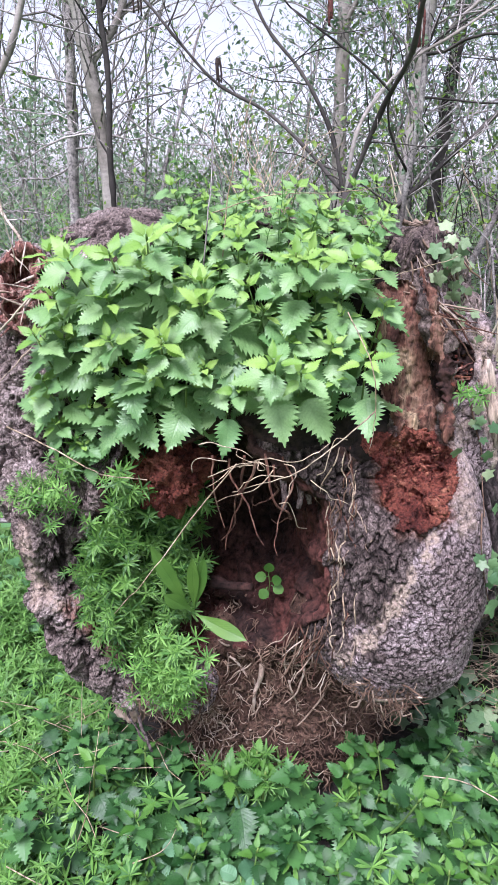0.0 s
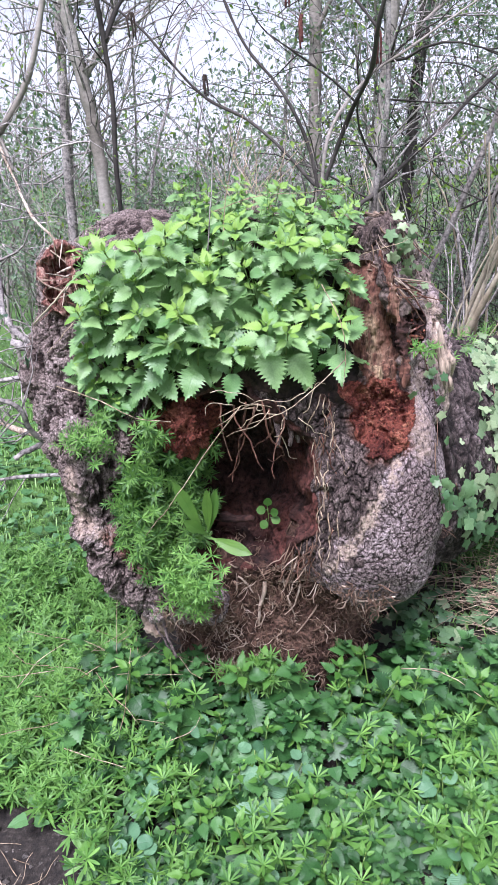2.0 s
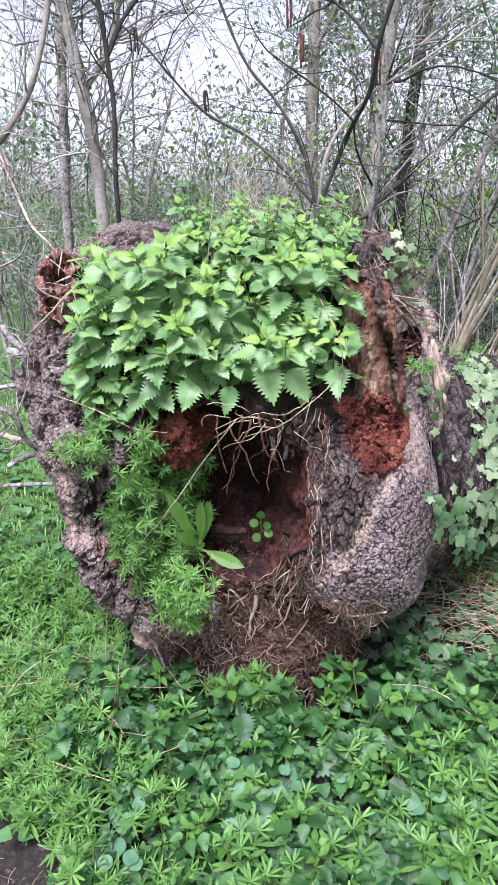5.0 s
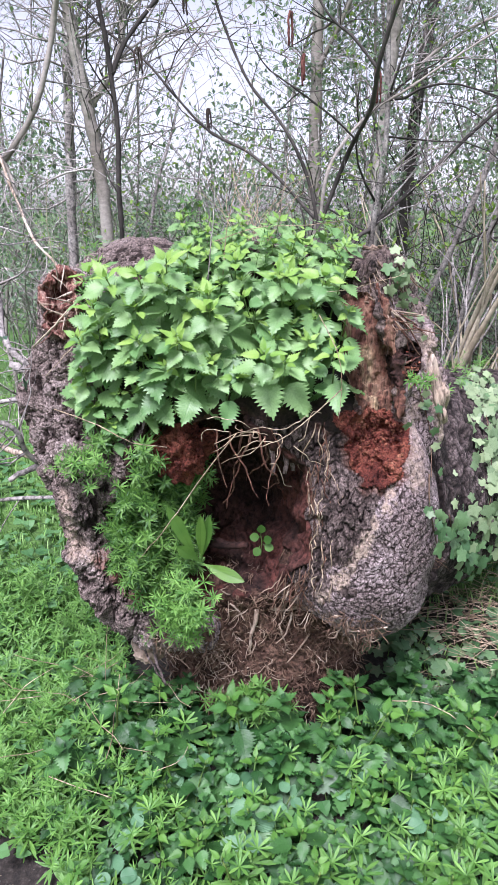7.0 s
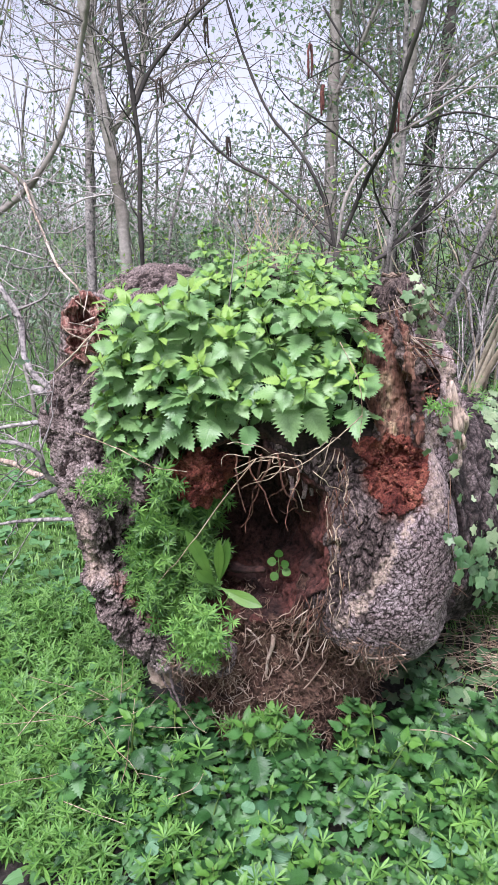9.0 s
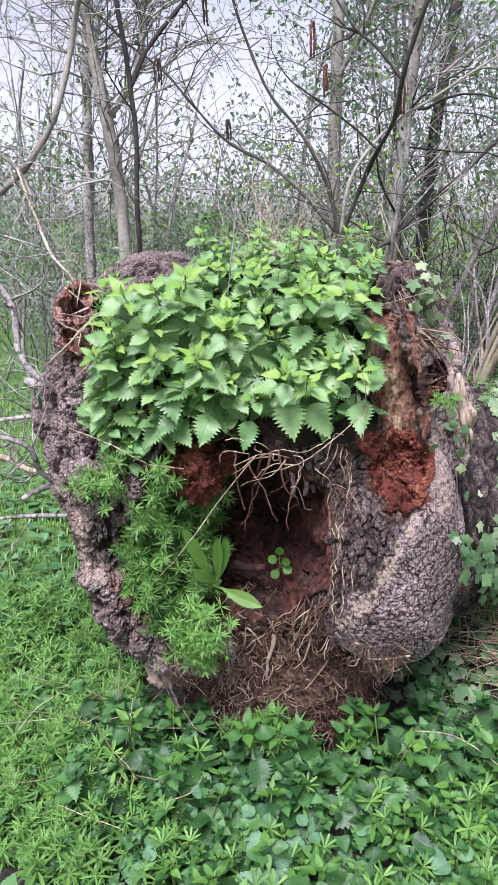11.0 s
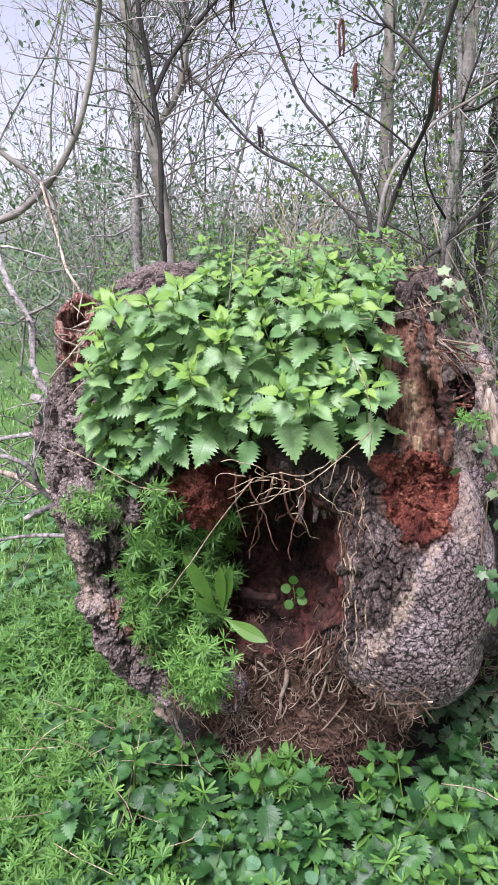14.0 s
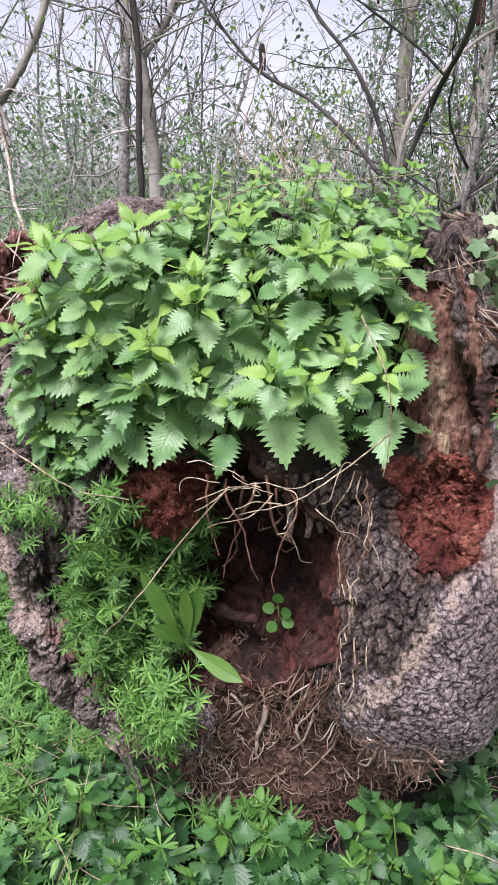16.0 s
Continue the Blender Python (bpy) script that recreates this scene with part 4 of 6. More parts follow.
    # slats left standing in the niche
    for k, (z, tilt) in enumerate(((1.072, 0.010), (1.087, -0.004), (1.097, 0.012))):
        h = Heap()
        tube(h, spline([(0.320, 0.002, z - tilt), (0.338 + 0.004 * k, -0.006, z), (0.358, 0.0, z + 0.3 * tilt), (0.384, 0.008, z + tilt)], 3), 0.0050, 0.0022, 6, 0.002, rng, True)
        trunk_piece("slat", h, (SOCKET, ROT_PALE, SOCKET)[k], "orange-brown slat of rotten wood")
    # frayed roots behind the foot of the plate
    for k in range(40):
        c = np.array((0.425 + 0.02 * rng.random(), 0.04 + 0.06 * rng.random(), 0.54 + 0.10 * rng.random()))
        h = Heap()
        tube(h, spline(wander(c, (0.8, -0.3 + 0.3 * rng.normal(), -0.5 + 0.6 * rng.normal()), 0.05 + 0.05 * rng.random(), 5, rng, 0.35), 3), 0.0018, 0.0008, 4, 0, rng, True)
        trunk_piece("root", h, (ROOT, ROOT_PALE, ROOT)[k % 3])
    # pale strands torn slantwise from the stump
    for k in range(20):
        u = rng.random()
        x, z = 0.25 + 0.10 * u + 0.010 * rng.normal(), 1.235 - 0.055 * u + 0.014 * rng.normal()
        p, n = front(x, z)
        if p is None or p[1] > 0.2:
            continue
        h = Heap()
        tube(h, spline(wander(p + n * 0.006, (1.0, -0.05, -0.75 + 0.25 * rng.normal()), 0.05 + 0.05 * rng.random(), 5, rng, 0.14), 3), 0.0020 * (0.5 + rng.random()), 0.0012, 5, 0, rng, True)
        trunk_piece("fibre", h, ROOT_PALE if k % 3 == 0 else WOOD)
    for k in range(9):
        h = Heap()
        c = np.array((0.235 + 0.075 * rng.random(), 0.07 + 0.06 * rng.random(), 1.345 + 0.012 * rng.random()))
        tube(h, [c, c + (0.012 * rng.normal(), 0.01 * rng.normal(), 0.002), c + (0.012 + 0.012 * rng.random(), 0.01 * rng.normal(), -0.004)], 0.0045, 0.003, 6, 0.001, rng, True)
        trunk_piece("wood_chip", h, ROOT_PALE, "pale broken chip")
    h = Heap()
    tube(h, spline([(0.05, 0.30, 1.338), (0.10, 0.30, 1.343), (0.20, 0.28, 1.342), (0.27, 0.26, 1.33)], 6), 0.011, 0.007, 9, 0.002, rng, True)
    trunk_piece("bare_ridge", h, ROOT_PALE, "bleached bare wood ridge")
    # thin fringe roots below the right plate and a pale root lying on it
    h = Heap()
    q = [front(x, z) for x, z in ((0.215, 0.475), (0.245, 0.468), (0.28, 0.47), (0.315, 0.485))]
    tube(h, spline([p + n * 0.004 for p, n in q if p is not None], 4), 0.004, 0.002, 6, 0, rng)
    trunk_piece("root", h, PALE_WOOD, "thin pale root on the bark")
    # crumbled pale wood and a dark stick under the rim
    bm = bmesh.new()
    bmesh.ops.create_icosphere(bm, subdivisions=4, radius=1.0)
    P = np.array([v.co for v in bm.verts])
    rr = 1 + 0.5 * fbm(P * 2.4, 4, 145) - 0.2 * worley(P * 3.0, 144)[0]
    for v, r in zip(bm.verts, rr):
        v.co = Vector((v.co.x * 0.045 * r - 0.29, v.co.y * 0.04 * r - 0.03, v.co.z * 0.040 * r + 0.325))
    me = bpy.data.meshes.new("root_chunk")
    bm.to_mesh(me)
    bm.free()
    me.materials.append(ROOT_PALE)
    ob = part("root_chunk", me, hollow_log, "crumbled pale chunk of root wood")
    ob.matrix_parent_inverse = TRUNK_INV
    for pts, r in (([(-0.265, -0.08, 0.40), (-0.258, -0.10, 0.33), (-0.235, -0.11, 0.27)], 0.0045), ([(-0.31, -0.08, 0.40), (-0.275, -0.10, 0.34), (-0.25, -0.11, 0.29)], 0.003)):
        h = Heap()
        tube(h, spline(pts, 5), r, r * 0.7, 8, 0.0015, rng)
        trunk_piece("root", h, BARK_DARK, "dark damp root stub")
    # cut branch stumps on the left flank
    for pts, r in (([(-0.50, 0.10, 1.07), (-0.585, 0.12, 1.055), (-0.63, 0.13, 1.065)], 0.014), ([(-0.50, 0.05, 0.84), (-0.57, 0.0, 0.825), (-0.61, -0.02, 0.81)], 0.009)):
        h = Heap()
        tube(h, spline(pts, 5), r, r * 0.7, 9, 0.002, rng)
        trunk_piece("branch_stub", h, TWIG, "short weathered branch stub")


make_roots()


# ---- nettles ----
def leaf_arrays(width=0.66):
    return [blade(1.0, width + 0.04 * k, 20, nettle_outline, 0.10 + 0.06 * k, 0.30 - 0.05 * k, teeth=0.21, stalk=0.28, seed=k, wave=0.05, pleat=0.007, sway=0.06 * (k - 2)) for k in range(5)]


NETTLE_BLADES, YOUNG_BLADES = leaf_arrays(), leaf_arrays(0.44)
CARPET_BLADE = blade(1.0, 0.76, 14, nettle_outline, 0.20, 0.25, teeth=0.24, seed=2, pleat=0.012, across=(-1.0, 0.0, 1.0))


def leaf_set(material, tag, blades):
    made = []
    for b in blades:
        h = Heap()
        h.put(*b)
        made.append(h.mesh(tag, material))
    return made


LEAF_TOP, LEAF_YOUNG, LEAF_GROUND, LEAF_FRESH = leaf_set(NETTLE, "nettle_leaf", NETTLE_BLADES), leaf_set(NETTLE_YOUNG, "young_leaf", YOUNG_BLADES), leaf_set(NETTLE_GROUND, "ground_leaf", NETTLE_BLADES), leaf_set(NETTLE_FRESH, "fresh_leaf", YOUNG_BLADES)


def place(ob, at, R, size):
    m = Matrix.Identity(4)
    for i in range(3):
        for k in range(3):
            m[i][k] = R[i, k] * size
        m[i][3] = at[i]
    ob.matrix_basis = m


def make_nettle(label, group, height, nodes, size, leaves, young, seed):
    """One nettle: a stem with crossed pairs of toothed leaves, the lower ones drooping, and a tuft of young ones at its tip."""
    rng = np.random.default_rng(seed)
    plant = thing("nettle", label, "nettle", group=group)
    h = Heap()
    line = np.array([(0.006 * math.sin(3 * s + seed), 0.006 * math.cos(2 * s + seed), s * height) for s in np.linspace(0, 1, 6)])
    tube(h, line, 0.0022, 0.0013, 4)
    part("stem", h.mesh("stem", STEM), plant)
    turn = rng.random() * 6.28

    def pair(parent, k, s, droop, grown, kind):
        at = np.array([np.interp(s, np.linspace(0, 1, 6), line[:, i]) for i in range(3)])
        for side in (0, math.pi):
            ang = turn + k * math.pi / 2 + side + rng.normal() * 0.14
            dip = droop + rng.normal() * 0.14
            d = np.array((math.cos(ang) * math.cos(dip), math.sin(ang) * math.cos(dip), -math.sin(dip)))
            ob = part("leaf", kind[rng.integers(5)], parent)
            R = turned(d) @ np.array(Euler((rng.normal() * 0.20, 0, 0)).to_matrix())
            place(ob, at, R, size * grown * (0.90 + 0.2 * rng.random()))

    for k in range(nodes):
        u = k / max(1, nodes - 1)
        pair(plant, k, 0.30 + 0.60 * u ** 0.85, 0.42 - 0.62 * u, (0.92, 1.0, 0.92, 0.72, 0.55)[min(4, round(u * 4))], leaves)
    h = Heap()
    tube(h, [line[-1], line[-1] + (0, 0, 0.010)], 0.0020, 0.0012, 5)
    tip = part("shoot_tip", h.mesh("shoot_tip", STEM), plant, "pale green young shoot tip")
    pair(tip, nodes, 0.96, -0.30, 0.50, young)
    pair(tip, nodes + 1, 1.0, -0.70, 0.36, young)
    pair(tip, nodes + 2, 1.0, -1.10, 0.22, young)
    return plant


def stand(at, up, spin):
    z = np.asarray(up, float)
    z = z / np.linalg.norm(z)
    R = turned(np.cross((0.3, 1, 0.1), z), z)
    m = Matrix.Identity(4)
    for i in range(3):
        for k in range(3):
            m[i][k] = R[i, k]
        m[i][3] = at[i]
    return m @ pose(0, 0, 0, 0, 0, math.degrees(spin))


def scaled(m, s):
    return m @ Matrix.Diagonal((s, s, s, 1))


def bed_of_nettles():
    rng = np.random.default_rng(5)
    kinds = [make_nettle("bright green stinging nettle with toothed leaves rooted on the trunk", "nettles on the trunk", 0.105 + 0.012 * k, 4, 0.066 + 0.003 * k, LEAF_TOP, LEAF_YOUNG, 100 + k) for k in range(6)]
    spots = []
    tries = 0
    while len(spots) < 120 and tries < 9000:
        tries += 1
        x, s = -0.385 + 0.60 * rng.random(), rng.random()
        low = 1.02 if x > -0.12 else 1.005 - 0.075 * min(1, (-0.12 - x) / 0.2) + 0.07 * max(0, (-0.33 - x) / 0.08)
        edge = x + 0.02 * rng.normal()
        if edge > 0.165 - 0.01 * (s < 0.5) and s < 0.8:
            continue
        if edge < -0.345 and s > 0.38 or edge < -0.29 and s > 0.52 or edge < -0.23 and s > 0.66 or edge < -0.16 and s > 0.80 or edge < -0.10 and s > 0.92:
            continue
        z = low + (1.345 - low) * s
        p, n = meets((x, -1.0, z + 0.35), (x, -0.12 + 0.34 * s, z))
        if p is None or p[1] > 0.28 or min([np.linalg.norm(p - q) for q, _ in spots] or [1]) < 0.036:
            continue
        spots.append((p, n))
    for k, (p, n) in enumerate(spots):
        up = np.array((0.30 * n[0] + 0.14 * rng.normal(), min(-0.12, 0.60 * n[1]) + 0.12 * rng.normal(), 0.75))
        m = scaled(stand(p - 0.006 * n, up, rng.random() * 6.28), (0.85 + 0.3 * rng.random()) * (0.62 if p[2] > 1.27 else 0.80 if p[2] > 1.2 else 0.98))
        if k < len(kinds):
            kinds[k].matrix_basis = m
        else:
            copy_thing(kinds[k % len(kinds)], m)


bed_of_nettles()


def ground_nettles():
    rng = np.random.default_rng(8)
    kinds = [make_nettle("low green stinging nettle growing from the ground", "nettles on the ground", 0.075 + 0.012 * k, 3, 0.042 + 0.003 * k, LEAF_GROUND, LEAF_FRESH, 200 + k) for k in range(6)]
    spots, tries, rest = [], 0, Heap()
    while len(spots) < 560 and tries < 30000:
        tries += 1
        x, y = -0.55 + 1.45 * rng.random(), -0.95 + 1.05 * rng.random()
        edge = 0.09 * rng.normal()
        if x + edge < -0.32 - 0.35 * (y + 0.3) and y > -0.75 or y > -0.07 + 0.9 * max(0, x - 0.24) + 0.9 * max(0, -x - 0.12):
            continue
        if np.hypot((x + 0.66) / 1.2, y + 0.6) < 0.24 or rng.random() < 0.35 * (x > 0.45):
            continue
        if min([np.hypot(x - a, y - b) for a, b in spots] or [1]) < 0.033:
            continue
        spots.append((x, y))
    for k, (x, y) in enumerate(spots):
        near = 1.3 if y > -0.24 else 1.0
        m = scaled(stand((x, y, gz(x, y) - 0.004), (0.13 * rng.normal(), -0.08 + 0.13 * rng.normal(), 1), rng.random() * 6.28), near * (0.72 + 0.5 * rng.random()))
        if k < len(kinds):
            kinds[k].matrix_basis = m
        elif k < 185:
            copy_thing(kinds[k % len(kinds)], m)
        else:
            for ob in kinds[k % len(kinds)].children_recursive:
                if ob.name.startswith("leaf"):
                    v, f, uv = CARPET_BLADE
                    t = np.array(m @ ob.matrix_basis)
                    rest.put(v @ t[:3, :3].T + t[:3, 3], f, uv)
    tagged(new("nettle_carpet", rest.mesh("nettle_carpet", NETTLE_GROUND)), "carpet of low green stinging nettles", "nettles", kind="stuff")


ground_nettles()


def dead_nettles():
    """Low plants with crossed pairs of broad, blunt, scalloped blue-green leaves."""
    rng = np.random.default_rng(18)
    broad = []
    for k in range(3):
        h = Heap()
        h.put(*blade(1.0, 0.95, 16, round_outline, 0.12 + 0.05 * k, 0.22, teeth=0.07, stalk=0.30, seed=60 + k, wave=0.04, pleat=0.012))
        broad.append(h.mesh("broad_leaf", DEAD_NETTLE))

    def grow(size, seed):
        r = np.random.default_rng(seed)
        plant = thing("dead_nettle", "low blue-green dead-nettle with broad scalloped leaves", "dead-nettle", group="dead-nettles on the ground")
        h = Heap()
        tube(h, [(0, 0, 0), (0.004, 0.0, 0.05), (0.0, 0.003, 0.10)], 0.0022, 0.0016, 4)
        part("stem", h.mesh("stem", STEM), plant)
        for k, (z, grown, dip) in enumerate(((0.045, 1.0, 0.25), (0.075, 0.95, 0.10), (0.098, 0.62, -0.15))):
            for side in (0, math.pi):
                ang = k * math.pi / 2 + side + 0.15 * r.normal()
                d = np.array((math.cos(ang) * math.cos(dip), math.sin(ang) * math.cos(dip), -math.sin(dip)))
                place(part("leaf", broad[r.integers(3)], plant), (0.002, 0.001, z), turned(d), size * grown)
        return plant

    kinds = [grow(0.048 + 0.004 * k, 500 + k) for k in range(3)]
    spots = [(0.315, -0.49), (-0.27, -0.535), (-0.305, -0.49), (0.36, 0.06), (0.52, 0.01)]
    while len(spots) < 34:
        x, y = -0.45 + 1.3 * rng.random(), -0.80 + 0.72 * rng.random()
        if x < -0.1 and y < -0.2 and rng.random() < 0.6 or min(np.hypot(x - a, y - b) for a, b in spots) < 0.08:
            continue
        spots.append((x, y))
    for k, (x, y) in enumerate(spots):
        m = scaled(stand((x, y, gz(x, y) + 0.005), (0.12 * rng.normal(), -0.14 + 0.10 * rng.normal(), 1), rng.random() * 6.28), 0.85 + 0.4 * rng.random())
        if k < 3:
            kinds[k].matrix_basis = m
        else:
            copy_thing(kinds[k % 3], m)


dead_nettles()


# ---- cleavers, herbs, grass ----
WHORL_LEAF = blade(1.0, 0.17, 2, lance_outline, 0.10, 0.25, across=(-1.0, 0.0, 1.0))


STAR_LEAF = blade(1.0, 0.20, 3, star_outline, 0.12, 0.25, across=(-1.0, 0.0, 1.0))


def cleaver(heap, base, up, height, nodes, size, rng, bend=0.25, count=7, form=WHORL_LEAF):
    """A weak stem with rings of narrow leaves."""
    up = np.asarray(up, float) / np.linalg.norm(up)
    line = wander(base, up, height, nodes, rng, bend / 2)
    tube(heap, line, 0.0009, 0.0006, 3)
    v, f, uv = form
    for k in range(1, nodes + 1):
        axis = line[k] - line[k - 1]
        axis /= np.linalg.norm(axis)
        a = np.cross(axis, (0.2, 0.9, 0.3))
        a /= np.linalg.norm(a)
        b = np.cross(axis, a)
        young = k == nodes
        ln = size * (0.6 if young else 0.85 + 0.3 * rng.random())
        spin = rng.random() * 6.28
        for j in range(count):
            t = spin + 2 * math.pi * (j + 0.25 * rng.normal()) / count
            d = a * math.cos(t) + b * math.sin(t) + axis * (0.75 if young else 0.22 + 0.18 * rng.normal())
            R = turned(d, axis)
            heap.put(line[k] + (v * ln) @ R.T, f, uv)


def make_cleavers():
    rng = np.random.default_rng(21)
    # in the hollow
    bed, light = Heap(), Heap()
    for k in range(480):
        x, z = -0.355 + 0.23 * rng.random(), 0.50 + 0.44 * rng.random()
        right = -0.13 - 0.55 * max(0, z - 0.72) - 0.05 * (z < 0.6)
        if x > right + 0.03 * rng.normal() or x < -0.375 + 0.45 * max(0, 0.66 - z):
            continue
        p, n = front(x, z)
        if p is None or p[1] < -0.085:
            continue
        base = np.array((p[0], max(-0.11, p[1] - 0.10 - 0.12 * rng.random()) if p[1] > -0.02 else p[1], p[2]))
        cleaver(bed, base, (0.25 * rng.normal(), -0.75 + 0.2 * rng.normal(), 0.45 + 0.35 * rng.normal()), 0.05 + 0.05 * rng.random(), 4, 0.025, rng)
    for k in range(60):
        c = np.array((-0.178, -0.15, 0.53)) + rng.normal(0, 1, 3) * (0.028, 0.010, 0.026)
        cleaver(light, c, (0.35 * rng.normal(), -0.7, 0.25 + 0.5 * rng.normal()), 0.06 + 0.03 * rng.random(), 3, 0.026, rng)
    for k in range(26):
        c = np.array((-0.37, -0.16, 0.89)) + rng.normal(0, 1, 3) * (0.025, 0.010, 0.018)
        cleaver(light, c, (-0.5 + 0.3 * rng.normal(), -0.5, 0.5), 0.06, 3, 0.020, rng)
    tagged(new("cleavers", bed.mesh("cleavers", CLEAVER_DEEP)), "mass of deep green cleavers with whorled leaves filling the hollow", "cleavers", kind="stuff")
    tagged(new("cleavers", light.mesh("cleavers", CLEAVER)), "pale green cleavers spilling over the bark rim", "cleavers", kind="stuff")
    # among the nettles on the trunk, and in the niche of the stump
    h = Heap()
    for x, z in ((-0.17, 1.34), (-0.15, 1.33), (-0.36, 1.22), (-0.38, 1.20), (-0.02, 1.2), (0.02, 1.24), (-0.40, 1.14), (-0.1, 1.28)):
        p, n = meets((x, -1.0, z + 0.3), (x, 0.05, z))
        if p is not None:
            cleaver(h, p, (0.1 * rng.normal(), -0.2, 1), 0.17, 6, 0.024, rng, 0.12)
    for k in range(5):
        cleaver(h, (0.36 + 0.006 * k, -0.03, 1.055), (-0.2 + 0.15 * k, -0.8, 0.5), 0.04, 2, 0.022, rng)
    for k in range(34):
        p, n = meets((0.0, -1.5, 1.4), np.array((0.59, 0.3, 1.01)) + rng.normal(0, 1, 3) * (0.05, 0.0, 0.03))
        if p is not None and 0.16 < p[1] < 1.2:
            cleaver(h, p, (0.3 * rng.normal(), -0.3, 0.9), 0.05 + 0.05 * rng.random(), 3, 0.024, rng)
    tagged(new("cleavers", h.mesh("cleavers", CLEAVER)), "thin cleavers stems with ringed leaves among nettles", "cleavers", kind="stuff")
    # on the lawn
    lawn = Heap()
    for k in range(1500):
        x, y = -1.35 + 1.2 * rng.random(), -0.62 + 1.45 * rng.random()
        if np.hypot((x + 0.66) / 1.2, y + 0.62) < 0.24 or x > -0.22 - 0.35 * (y + 0.3) + 0.10 * rng.normal() or (y > 0.02 and x > -0.36):
            continue
        near = y < 0.15
        cleaver(lawn, (x, y, gz(x, y)), (0.30 * rng.normal(), -0.20 + 0.30 * rng.normal(), 0.8), 0.07 + 0.09 * rng.random(), 3 if near else 4, 0.036 + 0.006 * rng.random(), rng, count=7 if near else 6)
    # tall single shoots with broad rings of leaves, standing out of the nettles
    star = Heap()
    for k in range(150):
        x, y = -0.42 + 1.35 * rng.random(), -0.85 + 0.75 * rng.random()
        if k % 3 == 0:
            x, y = 0.40 + 0.5 * rng.random(), -0.75 + 0.5 * rng.random()
        cleaver(star, (x, y, gz(x, y) + 0.02), (0.12 * rng.normal(), -0.15 + 0.12 * rng.normal(), 1), 0.10 + 0.05 * rng.random(), 2, 0.048 + 0.014 * rng.random(), rng, count=8, form=STAR_LEAF)
    tagged(new("cleavers", star.mesh("cleavers", CLEAVER)), "light green cleavers shoots with wide rings of leaves among nettles", "cleavers", kind="stuff")
    tagged(new("cleavers", lawn.mesh("cleavers", CLEAVER)), "dense light green cleavers carpet on the ground", "cleavers", kind="stuff")
    tuft = Heap()
    for k in range(34):
        c = np.array((-0.03, -0.06, 0.16)) + rng.normal(0, 1, 3) * (0.035, 0.015, 0.03)
        cleaver(tuft, c, (0.4 * rng.normal(), -0.6, 0.5), 0.10, 3, 0.034, rng, count=6)
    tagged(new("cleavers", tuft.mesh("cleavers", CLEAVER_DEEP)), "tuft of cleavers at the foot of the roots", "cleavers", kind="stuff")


make_cleavers()


